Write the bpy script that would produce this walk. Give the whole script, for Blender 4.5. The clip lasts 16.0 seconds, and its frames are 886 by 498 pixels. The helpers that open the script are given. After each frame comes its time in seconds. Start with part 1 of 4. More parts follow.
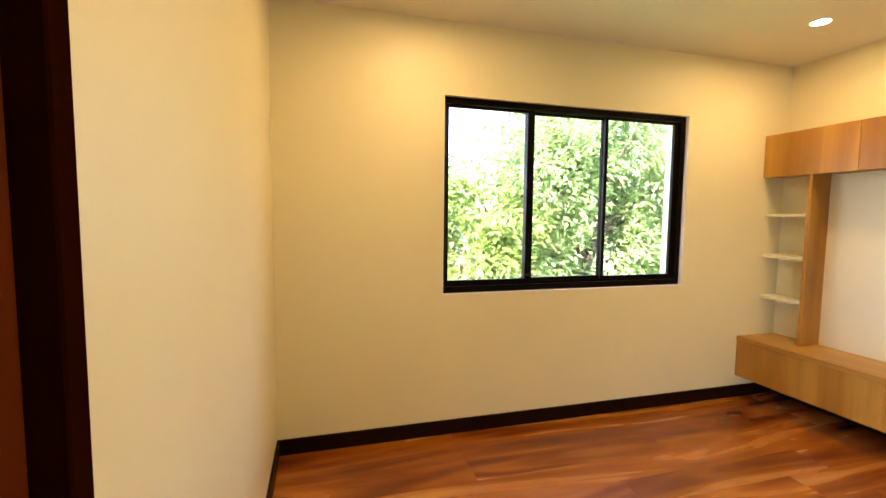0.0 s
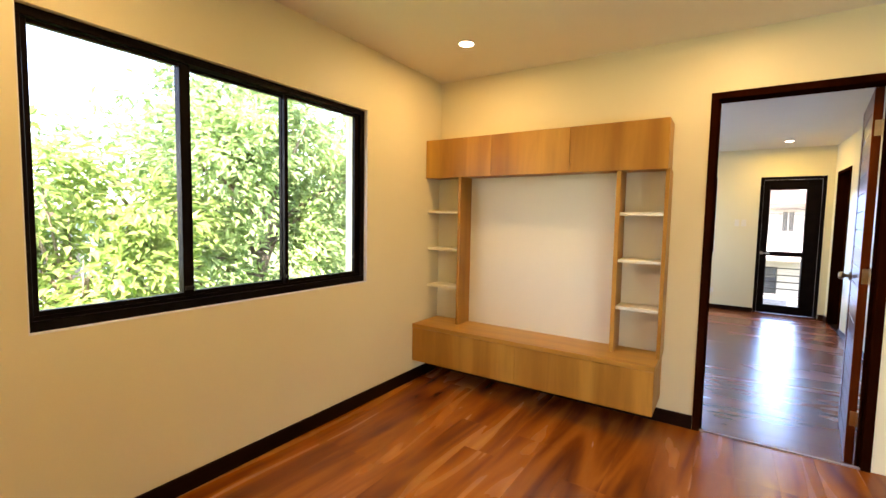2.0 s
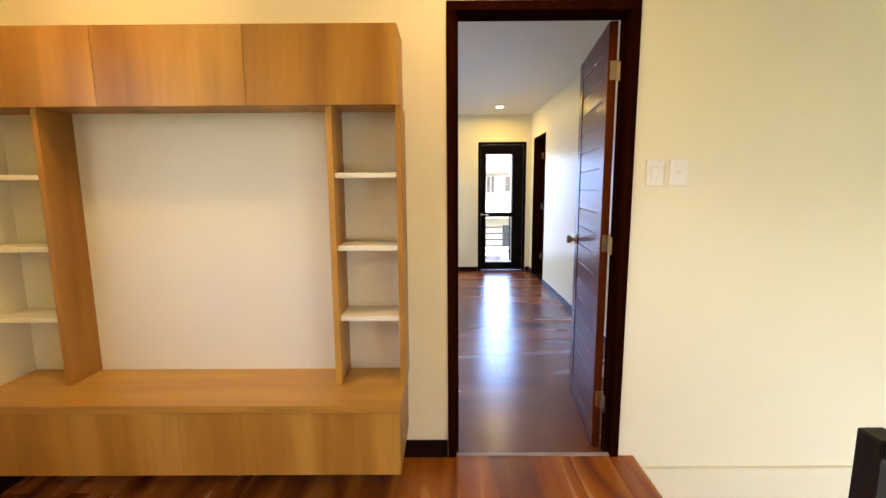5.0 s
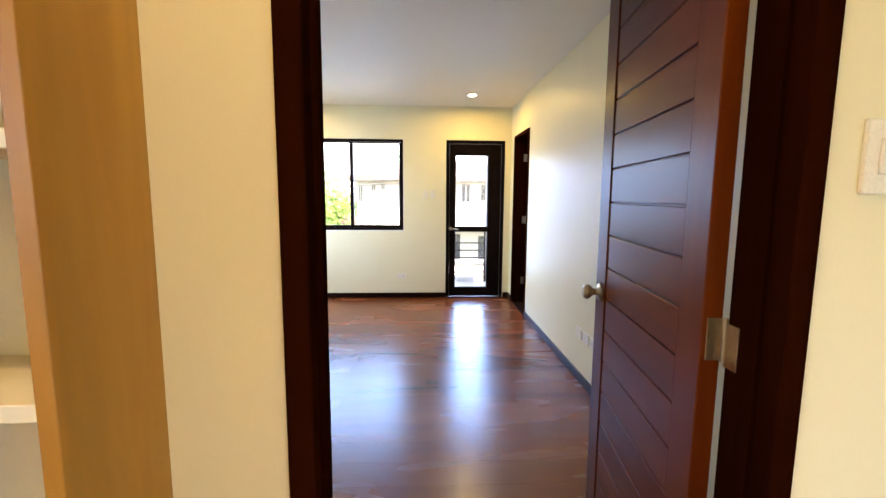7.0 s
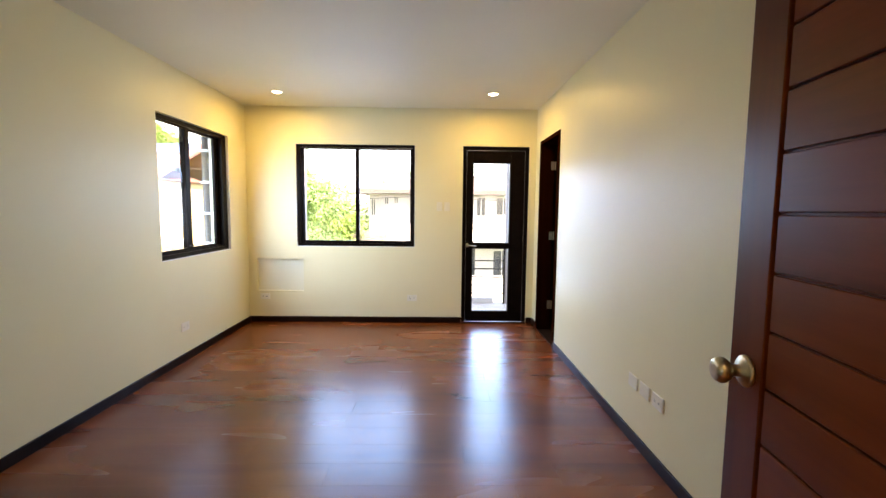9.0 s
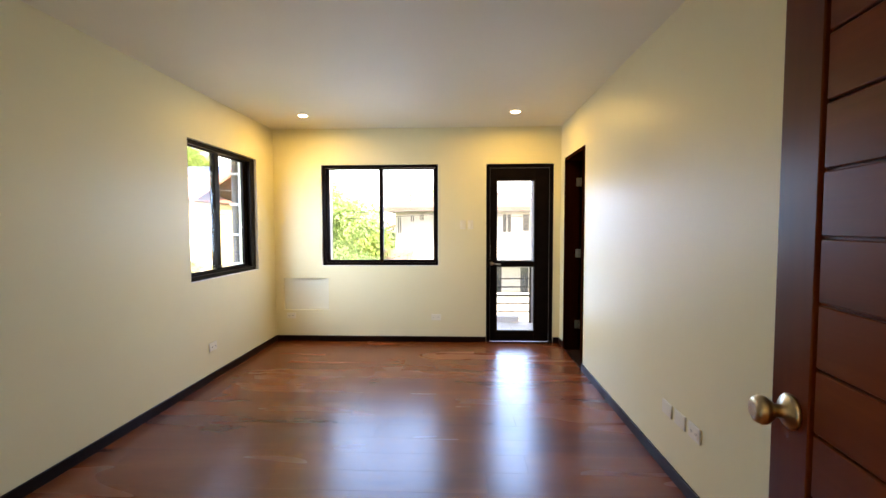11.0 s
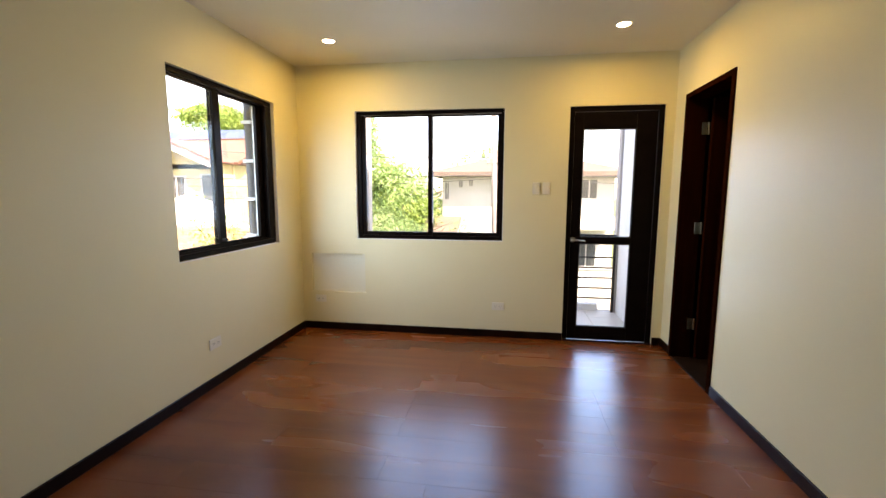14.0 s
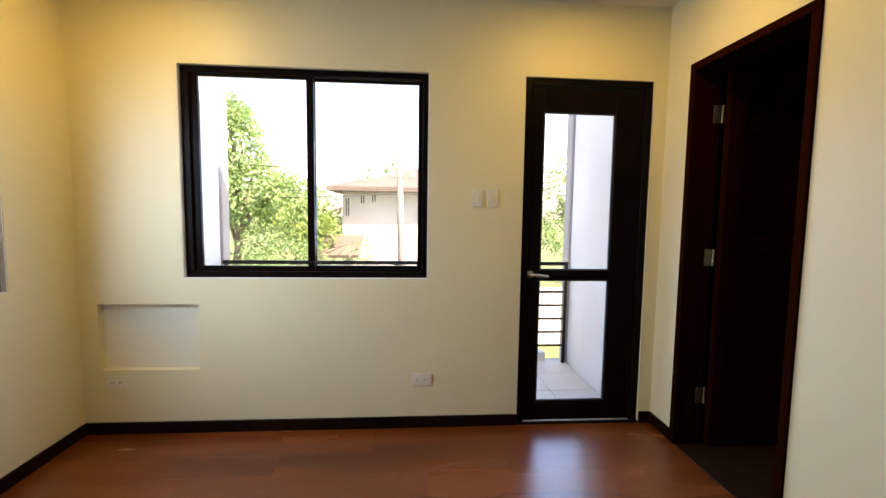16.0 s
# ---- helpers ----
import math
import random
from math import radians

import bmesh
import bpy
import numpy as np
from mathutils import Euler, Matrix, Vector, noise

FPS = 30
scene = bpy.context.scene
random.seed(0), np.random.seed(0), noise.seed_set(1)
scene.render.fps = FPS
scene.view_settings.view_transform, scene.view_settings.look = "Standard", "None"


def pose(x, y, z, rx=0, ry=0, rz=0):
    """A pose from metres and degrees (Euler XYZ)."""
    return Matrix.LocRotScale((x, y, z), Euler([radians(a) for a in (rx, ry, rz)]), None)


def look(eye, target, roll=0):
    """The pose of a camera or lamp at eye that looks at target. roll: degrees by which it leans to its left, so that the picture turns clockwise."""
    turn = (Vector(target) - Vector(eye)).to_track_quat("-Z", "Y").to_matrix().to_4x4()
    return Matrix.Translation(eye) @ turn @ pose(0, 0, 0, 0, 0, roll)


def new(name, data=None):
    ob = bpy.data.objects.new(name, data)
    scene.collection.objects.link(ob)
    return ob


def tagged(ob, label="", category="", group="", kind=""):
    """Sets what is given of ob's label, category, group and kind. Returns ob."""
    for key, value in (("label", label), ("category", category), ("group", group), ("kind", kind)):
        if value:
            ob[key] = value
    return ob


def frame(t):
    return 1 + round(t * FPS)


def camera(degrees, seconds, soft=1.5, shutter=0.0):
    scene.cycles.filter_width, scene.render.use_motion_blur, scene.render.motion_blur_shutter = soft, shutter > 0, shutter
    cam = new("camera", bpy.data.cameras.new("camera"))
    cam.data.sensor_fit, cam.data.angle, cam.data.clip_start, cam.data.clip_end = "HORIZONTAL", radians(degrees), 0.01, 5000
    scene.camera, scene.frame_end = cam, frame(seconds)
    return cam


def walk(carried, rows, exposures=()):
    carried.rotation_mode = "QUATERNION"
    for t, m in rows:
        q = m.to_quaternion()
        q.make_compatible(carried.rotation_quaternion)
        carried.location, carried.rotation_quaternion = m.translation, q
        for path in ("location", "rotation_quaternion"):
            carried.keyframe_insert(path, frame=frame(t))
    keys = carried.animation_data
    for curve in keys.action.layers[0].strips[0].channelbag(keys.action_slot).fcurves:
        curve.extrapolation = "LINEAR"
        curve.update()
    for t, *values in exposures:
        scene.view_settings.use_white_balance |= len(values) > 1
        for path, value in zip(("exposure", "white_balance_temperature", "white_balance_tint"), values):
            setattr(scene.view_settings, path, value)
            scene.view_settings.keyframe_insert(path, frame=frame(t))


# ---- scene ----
cam = camera(91.2, 16.0)
PATH = [
    (0, (0.52, 0.737, 1.388), (1.059, 2.657, 1.235), 0.6),
    (0.5, (0.572, 0.86, 1.363), (1.419, 2.666, 1.214), 1.2),
    (1, (0.636, 0.975, 1.38), (1.709, 2.656, 1.223), 1.2),
    (1.5, (0.695, 1.042, 1.369), (2.033, 2.521, 1.213), 1.5),
    (2, (0.744, 1.151, 1.364), (2.418, 2.236, 1.224), 1.1),
    (2.5, (0.761, 1.241, 1.376), (2.65, 1.881, 1.232), 0.2),
    (3, (0.796, 1.293, 1.371), (2.761, 1.632, 1.221), -0.7),
    (3.2, (0.838, 1.292, 1.357), (2.809, 1.592, 1.204), -0.7),
    (5.3, (2.162, 1.271, 1.362), (4.142, 1.266, 1.079), -0.3),
    (5.5, (2.297, 1.214, 1.362), (4.278, 1.222, 1.094), -0.2),
    (6, (2.656, 1.167, 1.345), (4.638, 1.129, 1.085), 0.3),
    (6.5, (3.006, 1.136, 1.364), (4.988, 1.044, 1.114), 0.3),
    (7, (3.322, 1.049, 1.359), (5.305, 0.95, 1.118), 0.4),
    (7.5, (3.56, 1.001, 1.344), (5.544, 0.902, 1.114), 0.7),
    (8, (3.802, 1.01, 1.347), (5.79, 0.923, 1.145), 0.6),
    (8.5, (3.929, 1.041, 1.348), (5.918, 0.968, 1.159), 0.6),
    (9, (3.986, 1.042, 1.342), (5.977, 1.006, 1.164), 0.6),
    (11.3, (4.047, 0.990, 1.363), (6.042, 1.091, 1.253), -0.3),
    (11.5, (4.067, 0.981, 1.35), (6.058, 1.095, 1.198), -0.3),
    (12, (4.156, 0.989, 1.332), (6.135, 1.195, 1.135), -0.5),
    (12.5, (4.256, 0.989, 1.32), (6.222, 1.272, 1.092), -0.3),
    (13, (4.492, 1.027, 1.308), (6.452, 1.345, 1.066), 0.5),
    (13.5, (4.779, 1.15, 1.324), (6.742, 1.448, 1.079), 0.2),
    (14, (5.153, 1.245, 1.337), (7.115, 1.538, 1.083), 0.2),
    (14.5, (5.498, 1.354, 1.344), (7.468, 1.579, 1.087), 0.7),
    (15, (5.881, 1.415, 1.329), (7.865, 1.54, 1.105), 0.4),
    (15.5, (6.275, 1.436, 1.334), (8.262, 1.455, 1.112), 0.1),
    (16, (6.643, 1.396, 1.297), (8.631, 1.247, 1.128), 0.8),
]
EXPOSURES = [(0.0, 3.78, 6950, 29), (1.5, 3.68, 7150, 30), (2.2, 3.58, 7450, 32), (3.2, 3.68, 7900, 33), (5.3, 3.66, 7000, 31), (6.5, 3.74, 7100, 30), (8.0, 3.66, 7700, 28), (9.2, 3.48, 8000, 28), (12.5, 3.26, 8400, 29), (13.5, 3.02, 8500, 29), (14.5, 2.8, 8500, 29), (15.3, 2.66, 8400, 29), (16.0, 2.72, 8300, 29)]
walk(cam, [(t, look(eye, target, roll)) for t, eye, target, roll in PATH], EXPOSURES)

# ---- daylight ----
SUN_DIR = Vector((0.55, 0.5, -0.95)).normalized()
world = bpy.data.worlds.new("World")
scene.world = world
world.use_nodes = True
wn = world.node_tree
sky = wn.nodes.new("ShaderNodeTexSky")
sky.sky_type = "NISHITA"
sky.sun_disc = False
sky.sun_elevation = math.asin(-SUN_DIR.z)
sky.sun_rotation = math.atan2(-SUN_DIR.x, -SUN_DIR.y)
wn.nodes["Background"].inputs["Strength"].default_value = 0.15
wn.links.new(sky.outputs["Color"], wn.nodes["Background"].inputs["Color"])
sun = new("sun", bpy.data.lights.new("sun", "SUN"))
sun.data.energy, sun.data.angle, sun.data.color = 4.2, radians(0.6), (1.0, 0.95, 0.86)
sun.matrix_world = look((0, 0, 30), Vector((0, 0, 30)) + SUN_DIR)


def window_light(x, y, z, tx, ty, w, h, power, colour=(0.50, 0.73, 1.0), spread=128, lean=0.42):
    """The sky's light in a window's opening, leaning a little downwards."""
    ob = new("window_light", bpy.data.lights.new("window_light", "AREA"))
    ob.data.shape, ob.data.size, ob.data.size_y = "RECTANGLE", w, h
    ob.data.energy, ob.data.color = power, colour
    ob.data.spread = radians(spread)
    ob.matrix_world = look((x, y, z), (x + tx, y + ty, z - lean))
    return ob


def down_lamp(x, y, power, colour):
    ob = new("lamp_light", bpy.data.lights.new("lamp_light", "AREA"))
    ob.data.shape, ob.data.size = "DISK", 0.085
    ob.data.energy, ob.data.color = power, colour
    ob.matrix_world = look((x, y, CEIL - 0.02), (x, y, 0))
    return ob


CEIL = 2.545
OPEN_SKY = (0.23, 0.50, 1.0)
LAMPS_1 = [(3.35, 2.683), (3.375, 1.11), (1.10, 2.683), (1.10, 1.11)]
LAMPS_2 = [(8.63, 2.696), (8.59, 0.455)]
for lx, ly in LAMPS_1:
    down_lamp(lx, ly, 0.66, (1.0, 0.70, 0.25))
for lx, ly in LAMPS_2:
    down_lamp(lx, ly, 1.05, (1.0, 0.75, 0.16))
window_light(2.15, 3.45, 1.52, 0, -1, 1.66, 1.04, 0.95)
window_light(8.20, 3.44, 1.52, 0.62, -1, 1.02, 1.04, 3.2, (0.40, 0.67, 1.0), 110, 0.35)
window_light(9.40, 2.00, 1.52, -1, 0, 1.28, 1.04, 2.9, OPEN_SKY, 140)
window_light(9.40, 0.36, 1.00, -1, 0, 0.44, 1.75, 1.9, OPEN_SKY)
window_light(0.20, -1.40, 0.45, 1, 0, 1.9, 2.0, 4.3, (0.44, 0.66, 1.0), 140)

# ---- materials ----
def mat(name, rough=0.5, metal=0.0):
    m = bpy.data.materials.new(name)
    m.use_nodes = True
    b = m.node_tree.nodes["Principled BSDF"]
    b.inputs["Roughness"].default_value = rough
    b.inputs["Metallic"].default_value = metal
    return m, m.node_tree, b


def dull(m, level):
    """Lowers the gloss of a dark finish."""
    m.node_tree.nodes["Principled BSDF"].inputs["Specular IOR Level"].default_value = level
    return m


def node(nt, kind, **values):
    n = nt.nodes.new(kind)
    for key, value in values.items():
        if key in n.inputs:
            n.inputs[key].default_value = value
    return n


def coords(nt, scale=(1, 1, 1), rot=(0, 0, 0), spread=False):
    """Object coordinates in metres; spread shifts them for each object by chance."""
    tc = nt.nodes.new("ShaderNodeTexCoord")
    mp = nt.nodes.new("ShaderNodeMapping")
    mp.inputs["Scale"].default_value = scale
    mp.inputs["Rotation"].default_value = rot
    nt.links.new(tc.outputs["Object"], mp.inputs["Vector"])
    if spread:
        info = nt.nodes.new("ShaderNodeObjectInfo")
        mul = nt.nodes.new("ShaderNodeMath")
        mul.operation = "MULTIPLY"
        mul.inputs[1].default_value = 37.0
        nt.links.new(info.outputs["Random"], mul.inputs[0])
        nt.links.new(mul.outputs[0], mp.inputs["Location"])
    return mp.outputs["Vector"]


def ramp(nt, source, stops):
    r = nt.nodes.new("ShaderNodeValToRGB")
    e = r.color_ramp.elements
    while len(e) < len(stops):
        e.new(0.5)
    for k, (p, c) in zip(e, stops):
        k.position, k.color = p, (*c, 1)
    nt.links.new(source, r.inputs["Fac"])
    return r.outputs["Color"]


def noise_of(nt, vector, scale, detail=4, rough=0.55, distort=0.0):
    n = nt.nodes.new("ShaderNodeTexNoise")
    n.inputs["Scale"].default_value, n.inputs["Detail"].default_value = scale, detail
    n.inputs["Roughness"].default_value, n.inputs["Distortion"].default_value = rough, distort
    nt.links.new(vector, n.inputs["Vector"])
    return n.outputs["Fac"]


def bump(nt, b, height, strength=0.1, distance=0.002):
    n = nt.nodes.new("ShaderNodeBump")
    n.inputs["Strength"].default_value, n.inputs["Distance"].default_value = strength, distance
    nt.links.new(height, n.inputs["Height"])
    nt.links.new(n.outputs["Normal"], b.inputs["Normal"])


def mix(nt, a, b, fac, blend="MIX"):
    n = nt.nodes.new("ShaderNodeMix")
    n.data_type, n.blend_type = "RGBA", blend
    for socket, value in ((n.inputs[0], fac), (n.inputs[6], a), (n.inputs[7], b)):
        if isinstance(value, (int, float)):
            socket.default_value = value
        elif isinstance(value, tuple):
            socket.default_value = (*value, 1)
        else:
            nt.links.new(value, socket)
    return n.outputs[2]


def speckled(name, dark, light, scale=6.0, fine=120.0, rough=0.6, relief=0.08, metal=0.0, spread=False, depth=0.002, grain=0.08):
    """A surface with broad stains and fine grain."""
    m, nt, b = mat(name, rough, metal)
    v = coords(nt, spread=spread)
    c = ramp(nt, noise_of(nt, v, scale), [(0.3, dark), (0.7, light)])
    f = noise_of(nt, v, fine, 3)
    g = ramp(nt, f, [(0.3, (1 - grain,) * 3), (0.7, (1 + grain / 2,) * 3)])
    nt.links.new(mix(nt, c, g, 1.0, "MULTIPLY"), b.inputs["Base Color"])
    bump(nt, b, f, relief, depth)
    return m


def woody(name, stops, along="x", scale=1.0, rough=0.35, relief=0.05, spread=True, streak=18.0, coat=0.0, vary=0.25):
    """Wood with its grain along one axis."""
    m, nt, b = mat(name, rough)
    s = {"x": (0.9, streak, streak), "y": (streak, 0.9, streak), "z": (streak, streak, 0.9)}[along]
    v = coords(nt, tuple(scale * k for k in s), spread=spread)
    broad = noise_of(nt, v, 0.35, 3, 0.5, 1.2)
    fine = noise_of(nt, v, 2.2, 6, 0.65, 0.6)
    c = ramp(nt, broad, stops)
    g = ramp(nt, fine, [(0.3, (0.72, 0.70, 0.68)), (0.65, (1.1, 1.1, 1.1))])
    col = mix(nt, c, g, 0.75, "MULTIPLY")
    if spread:
        info = nt.nodes.new("ShaderNodeObjectInfo")
        tone = ramp(nt, info.outputs["Random"], [(0.0, (1 - vary,) * 3), (1.0, (1 + vary,) * 3)])
        col = mix(nt, col, tone, 1.0, "MULTIPLY")
    nt.links.new(col, b.inputs["Base Color"])
    r = nt.nodes.new("ShaderNodeMapRange")
    r.inputs["To Min"].default_value, r.inputs["To Max"].default_value = rough - 0.06, rough + 0.08
    nt.links.new(fine, r.inputs["Value"])
    nt.links.new(r.outputs[0], b.inputs["Roughness"])
    b.inputs["Coat Weight"].default_value = coat
    b.inputs["Coat Roughness"].default_value = 0.15
    bump(nt, b, fine, relief, 0.001)
    return m


def floor_wood(name, stops, along):
    """Glossy laminate printed with wavy, streaky grain along one axis."""
    m, nt, b = mat(name, 0.3)
    s = {"x": (0.75, 5.0, 5.0), "y": (3.6, 0.7, 3.6)}[along]
    geo = nt.nodes.new("ShaderNodeNewGeometry")
    shift = nt.nodes.new("ShaderNodeObjectInfo")
    move = nt.nodes.new("ShaderNodeVectorMath")
    move.operation = "MULTIPLY_ADD"
    move.inputs[1].default_value = (0.10, 0.10, 0.09)
    nt.links.new(shift.outputs["Random"], move.inputs[0])
    nt.links.new(geo.outputs["Position"], move.inputs[2])

    def stretched(k):
        mp = nt.nodes.new("ShaderNodeMapping")
        mp.inputs["Scale"].default_value = tuple(k * c for c in s)
        nt.links.new(move.outputs[0], mp.inputs["Vector"])
        return mp.outputs["Vector"]

    broad = noise_of(nt, stretched(1), 0.85, 2, 0.45, {"x": 1.4, "y": 0.5}[along])
    fine = noise_of(nt, stretched(5), 1.6, 5, 0.7, 0.5)
    tot = nt.nodes.new("ShaderNodeMix")
    tot.inputs[0].default_value = {"x": 0.10, "y": 0.12}[along]
    nt.links.new(broad, tot.inputs[2])
    nt.links.new(fine, tot.inputs[3])
    c = ramp(nt, tot.outputs[0], stops)
    info = nt.nodes.new("ShaderNodeObjectInfo")
    tone = ramp(nt, info.outputs["Random"], [(0.0, (0.92, 0.92, 0.92)), (1.0, (1.08, 1.07, 1.06))])
    nt.links.new(mix(nt, c, tone, 1.0, "MULTIPLY"), b.inputs["Base Color"])
    r = nt.nodes.new("ShaderNodeMapRange")
    r.inputs["To Min"].default_value, r.inputs["To Max"].default_value = 0.25, 0.29
    nt.links.new(broad, r.inputs["Value"])
    nt.links.new(r.outputs[0], b.inputs["Roughness"])
    b.inputs["Specular IOR Level"].default_value = 0.5
    return m


PAINT = speckled("cream_wall_paint", (0.775, 0.700, 0.455), (0.805, 0.730, 0.485), 1.3, 160, 0.42, 0.010, grain=0.012)
PAINT_WHITE = speckled("white_wall_paint", (0.78, 0.77, 0.75), (0.82, 0.81, 0.79), 1.5, 160, 0.6, 0.05)
CEILING = speckled("ceiling_paint", (0.78, 0.725, 0.585), (0.81, 0.755, 0.615), 1.2, 140, 0.65, 0.03, grain=0.015)
FACADE = speckled("facade_paint", (0.76, 0.76, 0.77), (0.82, 0.82, 0.82), 2.0, 90, 0.8, 0.1)
GREYTRIM = speckled("grey_facade_trim", (0.42, 0.38, 0.37), (0.48, 0.44, 0.43), 3.0, 90, 0.8, 0.1)
FLOOR_X = floor_wood("laminate_plank_landing", [(0.28, (0.10, 0.016, 0.0018)), (0.42, (0.23, 0.052, 0.005)), (0.53, (0.35, 0.097, 0.010)), (0.63, (0.45, 0.150, 0.020)), (0.73, (0.60, 0.27, 0.06))], "x")
FLOOR_Y = floor_wood("laminate_plank_bedroom", [(0.30, (0.100, 0.021, 0.005)), (0.45, (0.152, 0.035, 0.0085)), (0.57, (0.192, 0.048, 0.0118)), (0.72, (0.230, 0.064, 0.017))], "y")
# Slab underlay; on the side room floor this near-black stands in for shade.
UNDERLAY_AND_SHADE = speckled("floor_underlay_and_shade", (0.02, 0.010, 0.006), (0.03, 0.015, 0.009), 4, 80, 0.7)
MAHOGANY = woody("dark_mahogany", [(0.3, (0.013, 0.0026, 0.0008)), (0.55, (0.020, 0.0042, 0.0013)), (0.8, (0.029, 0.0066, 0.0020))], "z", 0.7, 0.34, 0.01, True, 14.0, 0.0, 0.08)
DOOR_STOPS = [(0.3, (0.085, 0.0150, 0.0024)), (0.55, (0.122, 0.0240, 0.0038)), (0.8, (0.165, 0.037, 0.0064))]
MAHOGANY_X = woody("mahogany_panel", DOOR_STOPS, "x", 0.7, 0.30, 0.01, True, 14.0, 0.0, 0.08)
MAHOGANY_Z = woody("mahogany_stile", DOOR_STOPS, "z", 0.7, 0.30, 0.01, True, 14.0, 0.0, 0.08)
BASEBOARD = woody("dark_baseboard", [(0.3, (0.007, 0.0025, 0.0015)), (0.7, (0.016, 0.005, 0.003))], "x", 0.8, 0.35, 0.03, False, 8.0)
OAK_Z = woody("oak_laminate_upright", [(0.36, (0.29, 0.118, 0.012)), (0.5, (0.41, 0.190, 0.024)), (0.64, (0.53, 0.280, 0.046))], "z", 0.5, 0.42, 0.03, True, 9.0, 0.0, 0.03)
OAK_Y = woody("oak_laminate_level", [(0.36, (0.33, 0.142, 0.018)), (0.5, (0.46, 0.226, 0.034)), (0.64, (0.56, 0.305, 0.056))], "y", 0.5, 0.40, 0.03, True, 9.0, 0.0, 0.03)
# Near-black that carries the shade of the unlit side room.
SHADE_LINING = speckled("shade_wall_lining", (0.012, 0.009, 0.008), (0.02, 0.015, 0.013), 3, 120, 0.6, 0.02)
NICHE_PLASTER = speckled("niche_plaster", (0.77, 0.72, 0.55), (0.80, 0.75, 0.58), 2, 150, 0.6, 0.02, grain=0.02)
WHITEBOARD = speckled("white_laminate", (0.77, 0.735, 0.56), (0.79, 0.755, 0.58), 2, 150, 0.5, 0.005, grain=0.012)
ALU = speckled("black_aluminium", (0.0055, 0.0032, 0.0026), (0.009, 0.0055, 0.0045), 9, 200, 0.30, 0.04)
STEEL = speckled("black_painted_steel", (0.005, 0.004, 0.0035), (0.010, 0.008, 0.007), 9, 120, 0.42, 0.08)
BRASS = speckled("satin_nickel", (0.50, 0.43, 0.30), (0.60, 0.52, 0.38), 30, 200, 0.30, 0.04, 1.0)
PLASTIC = speckled("ivory_switch_plastic", (0.80, 0.75, 0.62), (0.82, 0.77, 0.65), 12, 200, 0.35, 0.01)
DARKHOLE = speckled("dark_hole", (0.02, 0.02, 0.02), (0.03, 0.03, 0.03), 9, 80, 0.7)
RUBBER = speckled("black_gasket", (0.012, 0.012, 0.012), (0.02, 0.02, 0.02), 9, 80, 0.6)
TILE = speckled("pale_balcony_tile", (0.60, 0.56, 0.50), (0.70, 0.66, 0.60), 5, 120, 0.45, 0.05, spread=True)
GROUT = speckled("grey_grout", (0.50, 0.47, 0.43), (0.56, 0.53, 0.49), 8, 120, 0.8)
TRIM_METAL = speckled("pale_threshold", (0.30, 0.22, 0.17), (0.38, 0.29, 0.23), 12, 150, 0.35, 0.03)
CONCRETE = speckled("concrete", (0.30, 0.29, 0.27), (0.42, 0.41, 0.39), 0.8, 30, 0.85, 0.2)
ASPHALT = speckled("road_concrete", (0.23, 0.26, 0.31), (0.31, 0.34, 0.39), 0.6, 40, 0.85, 0.2)
GRASS = speckled("ground_grass", (0.07, 0.10, 0.03), (0.12, 0.15, 0.05), 1.5, 30, 0.9, 0.4)
HOUSE_YELLOW = speckled("yellow_house_paint", (0.56, 0.43, 0.20), (0.62, 0.49, 0.25), 1.2, 60, 0.8, 0.1)
HOUSE_WHITE = speckled("white_house_paint", (0.46, 0.43, 0.38), (0.54, 0.51, 0.46), 1.0, 60, 0.8, 0.1)
ROOF_RED = speckled("faded_red_roof", (0.17, 0.065, 0.045), (0.23, 0.10, 0.075), 1.5, 50, 0.7, 0.1)
ROOF_BROWN = speckled("brown_roof", (0.10, 0.07, 0.055), (0.15, 0.11, 0.09), 1.5, 50, 0.7, 0.1)
SOLAR = speckled("solar_panel", (0.05, 0.075, 0.16), (0.07, 0.10, 0.20), 2.0, 40, 0.5, 0.02)
STONE = speckled("orange_ledge_stone", (0.42, 0.24, 0.13), (0.56, 0.37, 0.23), 6.0, 40, 0.85, 0.3, spread=True)
DARKGLASS = speckled("dark_window_glass", (0.05, 0.055, 0.06), (0.08, 0.085, 0.09), 2.0, 60, 0.12, 0.0)
BARK = speckled("tree_bark", (0.11, 0.08, 0.055), (0.20, 0.155, 0.11), 7.0, 50, 0.9, 0.5, depth=0.01)
POLE_WOOD = speckled("weathered_pole", (0.16, 0.135, 0.12), (0.24, 0.20, 0.18), 5.0, 60, 0.85, 0.3)
CABLE = speckled("black_cable", (0.05, 0.05, 0.05), (0.08, 0.08, 0.08), 5.0, 60, 0.6)
PALEBLUE = speckled("pale_blue_wall", (0.36, 0.52, 0.62), (0.44, 0.60, 0.68), 1.2, 60, 0.8, 0.1)
PVC = speckled("grey_pipe", (0.12, 0.11, 0.10), (0.17, 0.155, 0.145), 6.0, 60, 0.6, 0.05)


